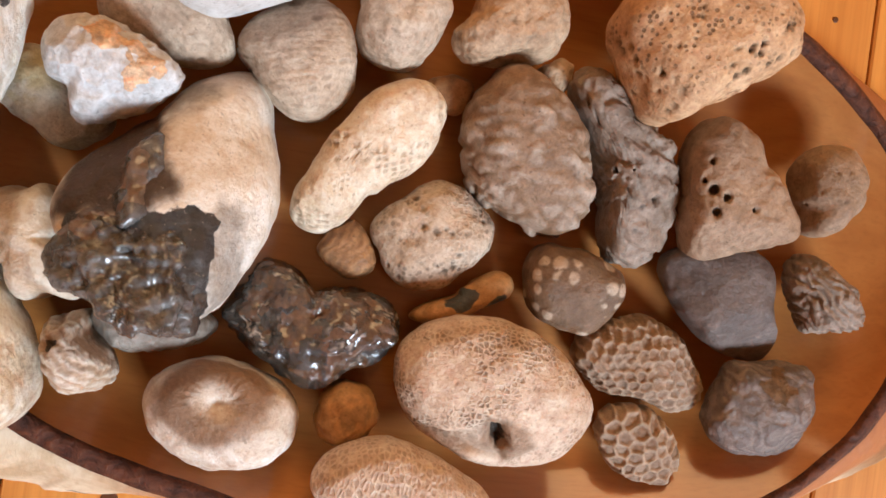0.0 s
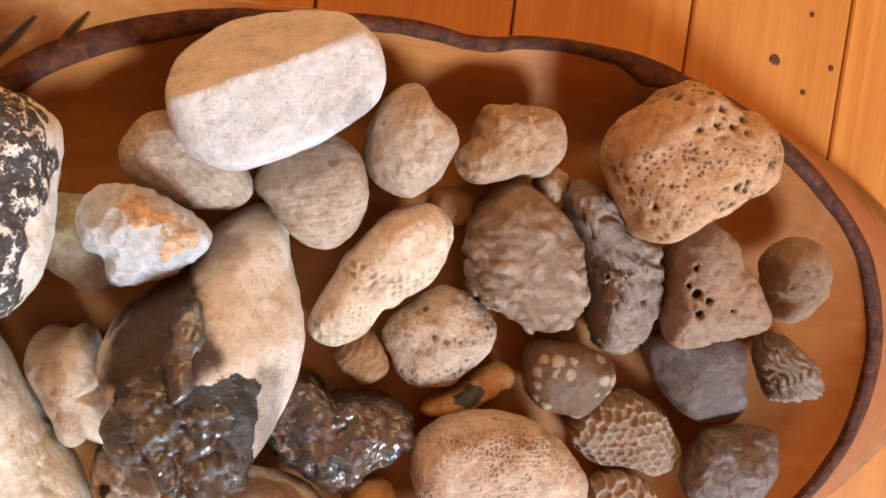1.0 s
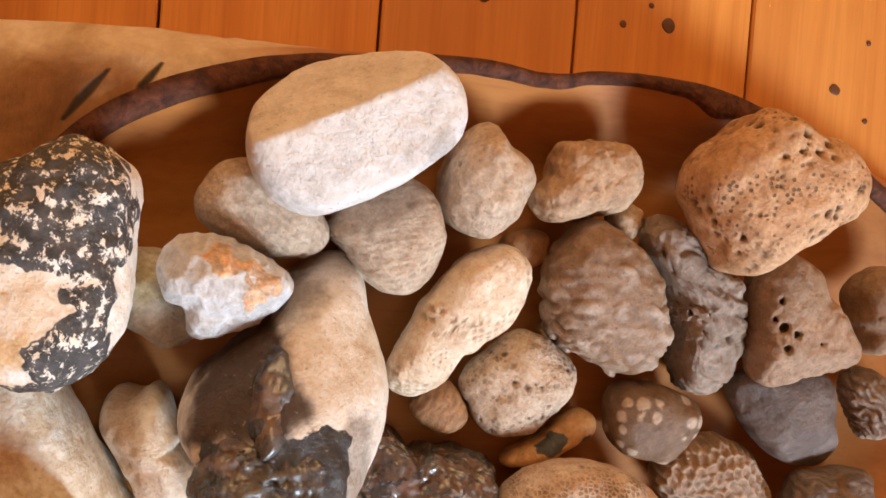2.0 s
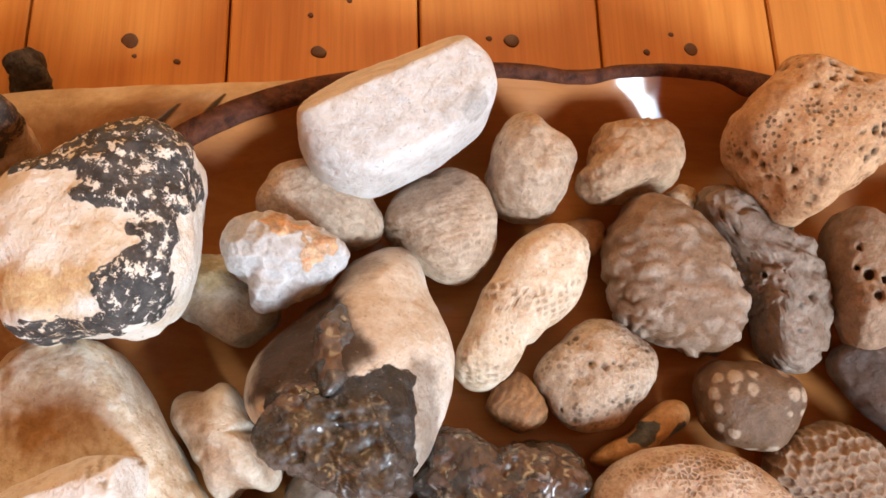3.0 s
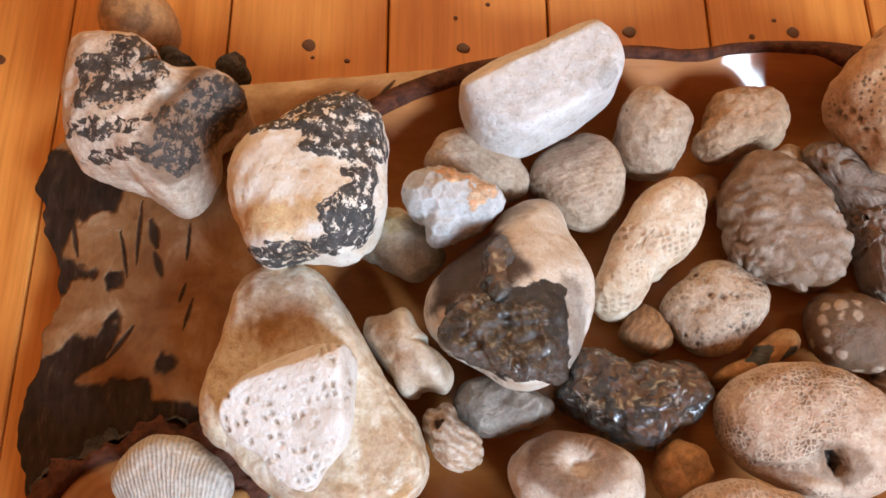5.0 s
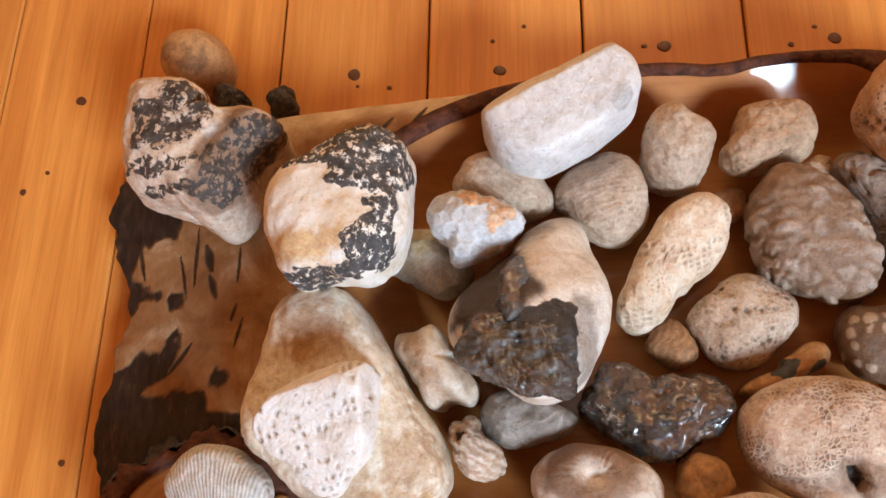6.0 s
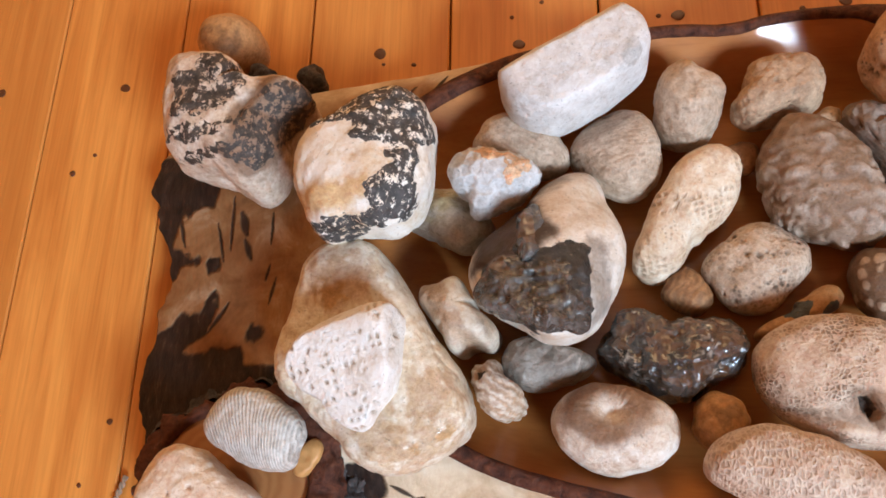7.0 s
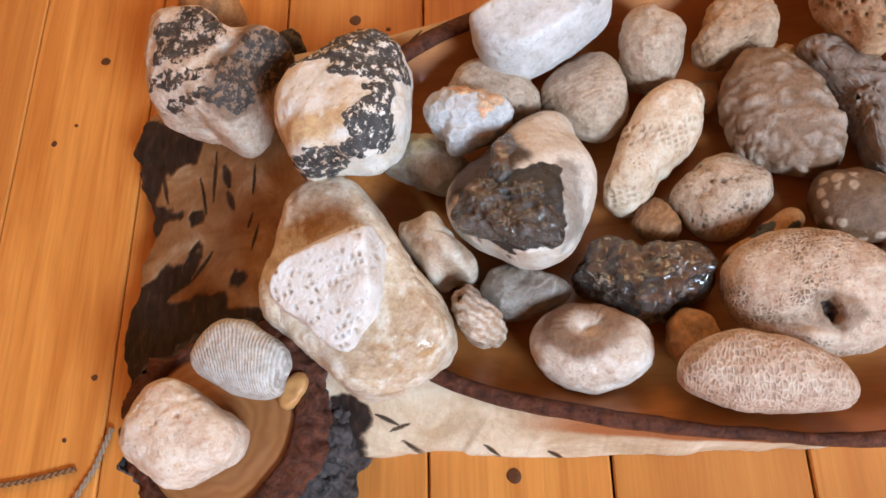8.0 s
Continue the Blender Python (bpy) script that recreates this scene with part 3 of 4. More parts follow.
def spots(size, radius, lift=0.0002):
    def f(P, d, s):
        f1, f2, who = cells(P + 0.001 * np.stack([vnoise(P / 0.004, s + k) for k in (1, 2, 3)], 1), size, s)
        m = step(radius, radius * 0.72, f1 / (0.6 + 0.6 * ((who * 5.1) % 1))) * (who < 0.8)
        return lift * m, m * 0.75, 0 * m
    return f


def knobs(size, lift, stretch=(1, 1, 1), drift=0.0, tint=0.6):
    def f(P, d, s):
        f1, f2, who = cells(jitter(P, 0.003, 0.009, s) * stretch, size, s)
        k = step(0.62, 0.38, f1) * (who > 0.3) * (0.5 + 0.5 * who) * step(0.012, -0.006, P[:, 1] * drift + 0.008 * fbm(P, 0.02, 2, s + 8))
        return lift * k, k * tint, 0 * k
    return f


def craggy(size, depth, veins=0.0):
    def f(P, d, s):
        g = 1 - np.abs(fbm(P, size, 4, s))
        f1, f2, who = cells(P + 0.004 * np.stack([vnoise(P / 0.01, s + k) for k in (1, 2, 3)], 1), size * 1.1, s)
        facet = who - 0.5
        vein = step(0.06, 0.015, f2 - f1) * (veins > 0) * step(0.0, 0.5, fbm(P, 0.02, 2, s + 3))
        return depth * (g - 0.6) + depth * 0.8 * facet * step(0, 0.2, f2 - f1), vein * veins, 0 * g
    return f


def patches(spec, edge=0.35, size=0.012, sink=0.0, under=None, crag=0.0, fleck=0.0):
    """Patches of the second colour: spheres (x, y, z, radius in mm) with a ragged edge."""
    def f(P, d, s):
        t = np.zeros(len(P))
        for x, y, z, r in spec:
            q = np.linalg.norm(P - np.array((x, y, z)) / 1000, axis=1) / (r / 1000)
            t = np.maximum(t, step(1.22, 0.78, q + edge * fbm(P, size, 4, s + 7)))
        if fleck:
            t = t * step(fleck - 0.55, fleck - 0.35, fbm(P * (1, 1.5, 1), 0.006, 4, s + 17))
        push, m, _ = under(P, d, s) if under else (0 * t, 0 * t, t)
        c1, c2, cw = cells(jitter(P, 0.002, 0.006, s), 0.009, s + 40)
        rag = crag * (0.6 * fbm(P, 0.008, 4, s + 13) + 0.9 * (cw - 0.5))
        return push * (1 - t) - (sink - rag) * t, m * (1 - t), t
    return f


def blotches(tone=(), mark=(), lean=(0, 0), soft=2.5, ragged=3.0, size=0.008, sink=0.0, crag=0.0, dents=()):
    """Patches with outlines in plan (mm), carried down the stone along a lean: the second colour, the pattern colour, and sunk ones."""
    def f(P, d, s):
        u, v = (P[:, 0] - lean[0] * P[:, 2]) * 1000, (P[:, 1] - lean[1] * P[:, 2]) * 1000
        rag = ragged * fbm(P, size, 4, s + 7)
        t, m, push = np.zeros(len(P)), np.zeros(len(P)), np.zeros(len(P))
        for poly in tone:
            t = np.maximum(t, step(soft, -soft, outline_distance(u, v, poly) + rag))
        for amount, poly in mark:
            m = np.maximum(m, amount * step(soft * 1.5, -soft * 1.5, outline_distance(u, v, poly) + rag))
        for depth, edge, poly in dents:
            push -= depth / 1000 * step(edge, -edge, outline_distance(u, v, poly) + rag * 0.3)
        c1, c2, cw = cells(jitter(P, 0.002, 0.006, s), 0.009, s + 40)
        return push + (crag * (0.6 * fbm(P, 0.008, 4, s + 13) + 0.9 * (cw - 0.5)) - sink) * t, m, t
    return f


def both(*some):
    def f(P, d, s):
        out = [g(P, d, s + 20 * i) for i, g in enumerate(some)]
        return (sum(o[0] for o in out), np.maximum.reduce([o[1] for o in out]), np.maximum.reduce([o[2] for o in out]), *[m for o in out for m in o[3:]][:1])
    return f


m_block = stone_material("white limestone", (0.77, 0.75, 0.735), (0.62, 0.595, 0.58), (0.3, 0.27, 0.24), (0.62, 0.43, 0.27), 0.5, wear=0.22)
m_tan = stone_material("tan fossil limestone", (0.54, 0.375, 0.245), (0.41, 0.265, 0.165), (0.13, 0.075, 0.04), (0.5, 0.3, 0.15), 0.62)
m_grey = stone_material("grey tan limestone", (0.55, 0.435, 0.335), (0.42, 0.31, 0.225), (0.16, 0.105, 0.07), (0.5, 0.4, 0.3), 0.58)
m_ribbed = stone_material("ribbed tan limestone", (0.58, 0.46, 0.35), (0.46, 0.34, 0.245), (0.24, 0.16, 0.105), (0.5, 0.4, 0.3), 0.58, ribs=0.18)
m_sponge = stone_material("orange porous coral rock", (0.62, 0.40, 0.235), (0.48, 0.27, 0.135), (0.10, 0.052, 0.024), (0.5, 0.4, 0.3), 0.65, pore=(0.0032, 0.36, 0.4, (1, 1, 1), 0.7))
m_brain = stone_material("brown knobbly stone", (0.29, 0.175, 0.105), (0.20, 0.115, 0.065), (0.54, 0.44, 0.36), (0.5, 0.4, 0.3), 0.42)
m_worm = stone_material("grey brown coral", (0.34, 0.255, 0.20), (0.23, 0.16, 0.115), (0.06, 0.038, 0.025), (0.42, 0.33, 0.26), 0.5)
m_brown = stone_material("brown pebble", (0.46, 0.245, 0.11), (0.30, 0.145, 0.06), (0.14, 0.065, 0.028), (0.05, 0.04, 0.035), 0.5)
m_spot = stone_material("spotted brown pebble", (0.19, 0.11, 0.062), (0.14, 0.08, 0.045), (0.56, 0.43, 0.32), (0.5, 0.4, 0.3), 0.42)
m_purple = stone_material("purple grey pebble", (0.155, 0.115, 0.10), (0.105, 0.078, 0.068), (0.28, 0.22, 0.19), (0.085, 0.045, 0.02), 0.45)
# base colours lowered to stand in for dimmer light on the right
m_honey = stone_material("honeycomb coral", (0.45, 0.325, 0.235), (0.37, 0.25, 0.165), (0.19, 0.105, 0.06), (0.5, 0.3, 0.15), 0.58)
m_white = stone_material("white coral", (0.84, 0.81, 0.78), (0.76, 0.71, 0.66), (0.34, 0.24, 0.15), (0.6, 0.45, 0.3), 0.62)
m_blue = stone_material("bluish white nodule", (0.68, 0.68, 0.69), (0.55, 0.54, 0.54), (0.46, 0.44, 0.43), (0.40, 0.26, 0.16), 0.42)
# the pattern brown is darkened to hold the deep recess's shade
m_boulder = stone_material("pale chert nodule", (0.82, 0.77, 0.70), (0.68, 0.58, 0.47), (0.055, 0.030, 0.018), (0.020, 0.018, 0.017), 0.45, 0.5, 45, (0.60, 0.46, 0.33), 0.28, wear=0.4)
m_bw = stone_material("white rock with black lichen", (0.88, 0.84, 0.78), (0.78, 0.69, 0.58), (0.62, 0.38, 0.15), (0.040, 0.037, 0.036), 0.6, 0.4, 60, flecks=0.75, wear=0.35)
m_heart = stone_material("brown white mottled rock", (0.74, 0.64, 0.54), (0.56, 0.41, 0.29), (0.20, 0.105, 0.055), (0.036, 0.027, 0.022), 0.6, 0.4, 80, flecks=0.9)
m_slab = stone_material("yellowish limestone slab", (0.82, 0.76, 0.66), (0.63, 0.53, 0.39), (0.46, 0.27, 0.11), (0.5, 0.27, 0.09), 0.42, 0.5, 110, coat=0.15)
m_chert = stone_material("black chert", (0.020, 0.018, 0.017), (0.055, 0.046, 0.039), (0.40, 0.33, 0.27), (0.055, 0.026, 0.012), 0.14, 0.6, 60, None, 0.26, coat=0.8)
m_fan = stone_material("grey white ribbed fossil", (0.70, 0.67, 0.63), (0.60, 0.57, 0.53), (0.24, 0.22, 0.20), (0.5, 0.4, 0.3), 0.6, ribs=0.55)

m_kidney = stone_material("pale cream coral", (0.78, 0.66, 0.52), (0.66, 0.48, 0.32), (0.34, 0.22, 0.13), (0.5, 0.3, 0.15), 0.58, pore=(0.0027, 0.36, 0.25, (1, 1, 1), 0.45))
m_speck = stone_material("speckled coral", (0.62, 0.50, 0.39), (0.46, 0.33, 0.23), (0.15, 0.10, 0.065), (0.5, 0.3, 0.15), 0.6, pore=(0.0034, 0.40, 0.5, (1, 1, 1), 0.6), net=(0.0027, (1, 1, 1), 0.38, 0.4))
m_rust = stone_material("orange brown pebble", (0.56, 0.31, 0.13), (0.40, 0.20, 0.075), (0.12, 0.06, 0.03), (0.04, 0.04, 0.038), 0.5)
m_pale = stone_material("pale greenish stone", (0.58, 0.55, 0.47), (0.48, 0.42, 0.33), (0.42, 0.34, 0.16), (0.5, 0.3, 0.15), 0.55)
m_coral = stone_material("pinkish cream coral", (0.70, 0.56, 0.44), (0.57, 0.41, 0.30), (0.22, 0.125, 0.07), (0.045, 0.028, 0.018), 0.58, net=(0.0027, (1, 1, 1), 0.75, 0.4))
m_net = stone_material("netted pinkish coral", (0.70, 0.56, 0.45), (0.58, 0.42, 0.31), (0.30, 0.175, 0.11), (0.13, 0.09, 0.06), 0.58, net=(0.0034, (1.4, 0.75, 0.9), 0.42, 0.85))
m_coral2 = stone_material("pale pink coral", (0.80, 0.69, 0.58), (0.70, 0.54, 0.42), (0.50, 0.30, 0.18), (0.13, 0.09, 0.06), 0.58, pore=(0.0024, 0.36, 0.35, (1, 1, 1), 0.3))
m_shell = stone_material("cream and tan folded stone", (0.72, 0.64, 0.55), (0.58, 0.47, 0.36), (0.42, 0.25, 0.14), (0.06, 0.045, 0.035), 0.5)
m_greyshine = stone_material("shiny grey pebble", (0.33, 0.29, 0.25), (0.20, 0.165, 0.135), (0.5, 0.44, 0.38), (0.4, 0.3, 0.2), 0.33, 0.6)
m_donut = stone_material("cream and brown smooth stone", (0.78, 0.70, 0.62), (0.60, 0.47, 0.36), (0.24, 0.13, 0.07), (0.4, 0.3, 0.2), 0.52)

m_core = stone_material("broken black chert", (0.12, 0.112, 0.106), (0.028, 0.025, 0.023), (0.30, 0.26, 0.23), (0.075, 0.046, 0.030), 0.22, 0.65, 70, None, 0.4, coat=0.7)

# darker brown, lowered further for the weak light at the right rim
m_dull = stone_material("dull brown limestone", (0.34, 0.225, 0.145), (0.25, 0.16, 0.10), (0.14, 0.08, 0.045), (0.5, 0.3, 0.15), 0.62)

# the tan darkened, with the dimmer light of the right side included
m_wedge = stone_material("tan stone with holes", (0.40, 0.27, 0.18), (0.30, 0.19, 0.12), (0.20, 0.115, 0.065), (0.045, 0.025, 0.014), 0.6)

stone("limestone_block", (-0.1325, 0.2159, 0.0890), 0.0300, (45, 47, 43.5, 38.5, 35, 34, 36, 39.5, 44.5, 47, 47, 43, 34.5, 31, 31.5, 35.5), m_block,
      "large smooth white limestone block resting on smaller stones",
      both(pores(0.02, 0.0012, 0.3, 0.1), stain([(34,-8,22,7)], 0.5, 0.006, 0.5)), rough=0.5, grain=0.03, box_xy=0.5, box_z=0.5, cuts=[((-0.40, 0.74, 0.55), 19.5, 1.1), ((0.05, -0.12, 1), 25, 1.6)], seed=1)
stone("fossil_stone", (-0.0633, 0.1992, 0.0565), 0.0294, (20, 21.5, 21, 21, 28, 26.5, 23, 21.5, 21.5, 23, 26, 26.5, 27, 24, 21, 19), m_ribbed,
      "greyish tan oval fossil stone with fine grooves",
      both(fine_ribs((1, -0.12, 0.3), 0.0050, 0.8), pores(0.011, 0.0022, 0.5, 0.16)), rough=0.9, seed=2)
stone("fossil_stone", (-0.0090, 0.2049, 0.0565), 0.0215, (25, 26.5, 26.5, 23, 20.5, 20.5, 23, 22, 22.5, 32.5, 30.5, 22.5, 19.5, 19, 20, 23.5), m_tan,
      "tan bean-shaped stone with fractured surface",
      both(craggy(0.009, 0.0011, 0.0), rows_of_pits(0.0065, 0.0058, 0.0007, 20, 0.75, 0.36, 0.0, 0.45), pores(0.009, 0.0012, 0.4, 0.22)), rough=0.9, lumps=[((4, -20, 8), 9, -5)], seed=3)
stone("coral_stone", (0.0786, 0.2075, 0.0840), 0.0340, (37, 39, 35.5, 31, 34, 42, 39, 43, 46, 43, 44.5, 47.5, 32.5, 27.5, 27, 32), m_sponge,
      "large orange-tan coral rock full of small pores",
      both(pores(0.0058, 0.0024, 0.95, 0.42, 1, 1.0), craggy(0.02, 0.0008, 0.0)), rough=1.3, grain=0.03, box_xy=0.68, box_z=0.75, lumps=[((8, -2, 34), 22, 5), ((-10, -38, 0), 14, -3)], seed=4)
stone("fossil_stone", (0.1131, 0.1398, 0.0625), 0.0215, (26.5, 22, 21, 23, 34, 40, 36.5, 30.5, 27.5, 28, 32.5, 39, 30, 29, 32.5, 37), m_wedge,
      "wedge-shaped tan stone with a few deep holes",
      # holes are sunk and coloured near black for their shade
      both(patches([(-20,-1,19,2.6), (-13,-4,21,1.8), (-17,-12,19,2), (-22,13,18,1.4), (-24,3,16,1.2), (2,-8,21,1.2)], 0.25, 0.004, 0.0045), stripes((1, -0.2, 0.3), 0.015, 0.0006, 0.2, 0.3), craggy(0.02, 0.0006, 0.0)), rough=0.7, box_xy=0.6, box_z=0.6, cuts=[((0.62, 0.25, 0.75), 30, 2), ((-0.1, -0.75, 0.65), 27, 2)], seed=5)
stone("pebble", (0.1658, 0.1502, 0.0650), 0.0200, (12.5, 14.5, 17.5, 21, 24, 24, 23.5, 21.5, 18, 18.5, 19, 25.5, 23, 16.5, 15, 13.5), m_dull,
      "small round grey-brown pebble beside the tray rim",
      pores(0.006, 0.0008, 0.3, 0.25), seed=6)
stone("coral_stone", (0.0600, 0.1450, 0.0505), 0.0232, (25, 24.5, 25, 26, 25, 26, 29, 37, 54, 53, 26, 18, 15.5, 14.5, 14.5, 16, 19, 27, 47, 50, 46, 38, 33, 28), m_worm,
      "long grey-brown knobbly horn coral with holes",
      # the coral's holes carry their inner darkness as a near-black tint
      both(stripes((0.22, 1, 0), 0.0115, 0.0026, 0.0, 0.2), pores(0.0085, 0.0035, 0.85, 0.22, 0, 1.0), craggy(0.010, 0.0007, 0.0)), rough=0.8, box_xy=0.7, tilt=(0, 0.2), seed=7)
stone("fossil_stone", (0.0102, 0.1455, 0.0490), 0.0270, (27, 27, 26, 28, 35.5, 44, 41, 38, 35, 32.5, 31.5, 32.5, 34.5, 41.5, 43, 32), m_brain,
      "dark brown stone with paler knobbly leaf-like relief",
      both(knobs(0.0090, 0.0026, (0.60, 1.25, 0.22), 0.25, 0.85), knobs(0.0070, 0.0015, (0.65, 1.3, 0.22), 0.25, 0.5)), rough=1.0, tilt=(0, 0.2), seed=8)
stone("pebble", (-0.0330, 0.1691, 0.0400), 0.0100, (11.5, 12.5, 12, 10.5, 10.5, 10, 11.5, 13.5, 14.5, 13, 11.5, 10, 10, 11.5, 11.5, 13), m_brown,
      "small shiny brown pebble between larger stones",
      None, level=5, seed=9)
stone("pebble", (0.0192, 0.1865, 0.0440), 0.0120, (6, 6.5, 9, 9, 10, 8.5, 8, 10, 9, 8, 9, 9, 10.5, 7.5, 7, 6.5), m_tan,
      "small tan pebble tucked between larger stones",
      pores(0.004, 0.0006, 0.4, 0.3), level=5, seed=10)
stone("coral_stone", (-0.0686, 0.1314, 0.0500), 0.0210, (25.5, 33.5, 42.5, 41, 32.5, 25, 21.5, 22, 24, 31, 48, 43.5, 21, 18, 17, 20.5), m_kidney,
      "cream kidney-shaped coral with rows of tiny pits",
      both(rows_of_pits(0.0042, 0.0036, 0.0008, 14, 0.75, 0.33, 0.45), pores(0.007, 0.0008, 0.3, 0.22, 1)), rough=0.7, box_xy=0.74, tilt=(0, 0.2), seed=11)
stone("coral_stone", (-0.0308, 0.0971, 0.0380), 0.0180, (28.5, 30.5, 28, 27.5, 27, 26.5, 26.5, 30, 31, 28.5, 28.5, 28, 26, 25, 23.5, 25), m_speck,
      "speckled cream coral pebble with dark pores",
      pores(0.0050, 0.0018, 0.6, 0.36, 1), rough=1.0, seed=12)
stone("pebble", (-0.0720, 0.0838, 0.0370), 0.0110, (13.5, 12, 12, 14, 16, 14, 14.5, 14.5, 16, 13.5, 12, 12, 14, 14.5, 14.5, 15), m_brown,
      "small orange-brown layered pebble",
      stripes((1, -0.6, 0), 0.004, 0.0003, 0.5), level=5, box_xy=0.65, box_z=0.65, seed=13)
stone("pebble", (-0.0092, 0.0681, 0.0365), 0.0145, (12.5, 25.5, 24, 13.5, 8, 6.5, 6.5, 6.5, 10.5, 30, 16.5, 9, 7.5, 6.5, 7, 8.5), m_rust,
      "small orange and black rough pebble",
      patches([(-6,4,13,9),(14,-3,8,8)], 0.5, 0.008), level=5, rough=1.2, seed=14)
stone("fossil_stone", (-0.1064, 0.1707, 0.0535), 0.0265, (25, 24, 25.5, 27, 27.5, 26.5, 26.5, 29, 30.5, 25, 23.5, 25, 28, 29, 27.5, 27), m_ribbed,
      "rounded tan stone with fine parallel scratches",
      both(fine_ribs((0.25, -1, 0), 0.0030, 0.3), rows_of_pits(0.009, 0.0034, 0.0005, 18, 0.4, 0.3, 0.2, 0.6)), rough=0.6, box_xy=0.62, box_z=0.62, cuts=[((-0.35, 0.6, 0.7), 24, 2), ((0.8, -0.35, 0.5), 26, 2)], seed=15)
stone("fossil_stone", (-0.1678, 0.1771, 0.0605), 0.0195, (27, 24.5, 21, 21.5, 23, 23.5, 27, 28.5, 30, 26, 21, 19.5, 19.5, 22, 28, 32), m_ribbed,
      "pale striped stone partly under the limestone block",
      both(fine_ribs((0.75, 0.8, 0), 0.0034, 0.5), pores(0.010, 0.0015, 0.4, 0.2)), rough=0.8, seed=16)
stone("nodule", (-0.1835, 0.1457, 0.0860), 0.0180, (29.5, 23, 18.5, 16.5, 16, 18.5, 23.5, 26.5, 26, 23, 18.5, 25, 23.5, 21.5, 22, 24.5), m_blue,
      "bluish white nodule with rusty bands",
      both(patches([(0,14,15,7),(2,8,18,5),(17,-2,17,7),(14,8,16,6)], 0.7, 0.006, -0.0006), honeycomb(0.0085, 0.0006, 10, 0.5, 0.0, 0.3)), rough=1.3, seed=17)
stone("fossil_stone", (-0.2146, 0.1352, 0.0510), 0.0190, (25.5, 19.5, 18, 19, 19.5, 21.5, 22, 23.5, 29, 22, 17, 17.5, 20, 24.5, 26, 30.5), m_pale,
      "pale grey-green lumpy stone under the nodule",
      both(stain([(-6,8,19,12)], 0.8, 0.006, 0.6), pores(0.008, 0.001, 0.4, 0.25)), rough=1.4, level=5, seed=18)
stone("chert_nodule", (-0.1502, 0.1011, 0.0670), 0.0462, (42, 43, 48.5, 63, 52, 36, 33, 34.5, 43, 50.5, 50, 49.5, 56.5, 55.5, 46, 42.5), m_boulder,
      "large pale nodule broken open to black chert",
      both(blotches([[(-38, -7), (-31, -1), (-13, -1), (0, 5), (11, 8), (20, 2), (20, -18), (21, -31), (18, -40), (-12, -45), (-18, -37), (-28, -27), (-36, -17)]],
                    # brown recess first, its cavity shade put into the colour
                    [(1.0, [(-45, -10), (-42, 11), (-29, 27), (-12, 37), (-5, 29), (4, 12), (-14, -2), (-31, -3)]), (0.55, [(19, 12), (31, 4), (31, -18), (31, -33), (18, -44), (17, -15)]), (0.6, [(-4, 48), (9, 51), (12, 46), (1, 40), (-11, 33), (-15, 31)])],
                    (0.05, -0.32), 2.2, 2.2, 0.006, 0.0010, 0.002, dents=[(6, 6, [(-39, -6), (-34, 8), (-23, 20), (-12, 30), (-14, 13), (-18, 0), (-31, -3)])]),
           pores(0.017, 0.0025, 0.4, 0.14)), rough=0.7, grain=0.03, box_xy=0.74, box_z=0.75, tilt=(0, -0.5), seed=19)
stone("chert_rock", (-0.0854, 0.0496, 0.0420), 0.0225, (41, 34, 23, 16, 12, 23, 39, 36, 38, 33, 27, 26, 28.5, 30.5, 33, 38), m_chert,
      "shiny jagged black and brown chert with pale veins",
      both(craggy(0.015, 0.0040, 0.0), craggy(0.007, 0.0013, 0.8), patches([(6,4,22,22),(-24,18,17,16)], 0.8, 0.008, 0, None, 0, 0.1)), rough=2.0, grain=0.022, box_xy=0.6, box_z=0.6, tilt=(0, -0.2), seed=20)
stone("coral_stone", (0.0074, 0.0260, 0.0550), 0.0270, (48, 41.5, 37, 35, 35.5, 39, 46, 52.5, 50.5, 43.5, 36.5, 34, 34.5, 38, 44, 48), m_coral,
      "large cream coral with fine pores and a pit",
      # pit and gouge are sunk, with their shade added as dark colour
      both(pores(0.006, 0.001, 0.35, 0.25, 1), blotches([[(3, -4), (7, -4), (10, -12), (7, -18), (4, -12)]], [(0.75, [(-2, 2), (8, 2), (20, -4), (24, -14), (12, -24), (-2, -20)]), (0.35, [(-36, -12), (-20, -12), (-2, -3), (8, -22), (-12, -20)])], (-0.3, -0.33), 1.5, 1.5, 0.006, 0.009, 0.001, dents=[(4.5, 2.5, [(-36, -12), (-20, -12), (-9, -7), (0, 0), (8, -1), (12, -14), (8, -24), (-11, -20), (-34, -16)])])), rough=0.7, box_xy=0.72, lumps=[((20, -22, 16), 16, -4)], seed=21)
stone("pebble", (0.0438, 0.0819, 0.0440), 0.0180, (26, 26, 21.5, 20, 21, 22, 28, 28.5, 26, 25, 24, 21.5, 20.5, 23.5, 23, 23.5), m_spot,
      "brown pebble with pale round spots",
      spots(0.0088, 0.42), rough=0.7, box_z=0.68, cuts=[((0.2, -0.5, 0.8), 17, 2)], seed=22)
stone("honeycomb_coral", (0.0887, 0.0483, 0.0370), 0.0150, (31, 26.5, 25, 24, 26, 26.5, 30, 36, 39.5, 30.5, 24.5, 19.5, 20, 24, 34, 37), m_honey,
      "tan honeycomb coral with hexagonal cells",
      honeycomb(0.0060, 0.0016, 10, 0.8, 0.0, 0.12, 0.14), rough=0.8, box_z=0.7, seed=23)
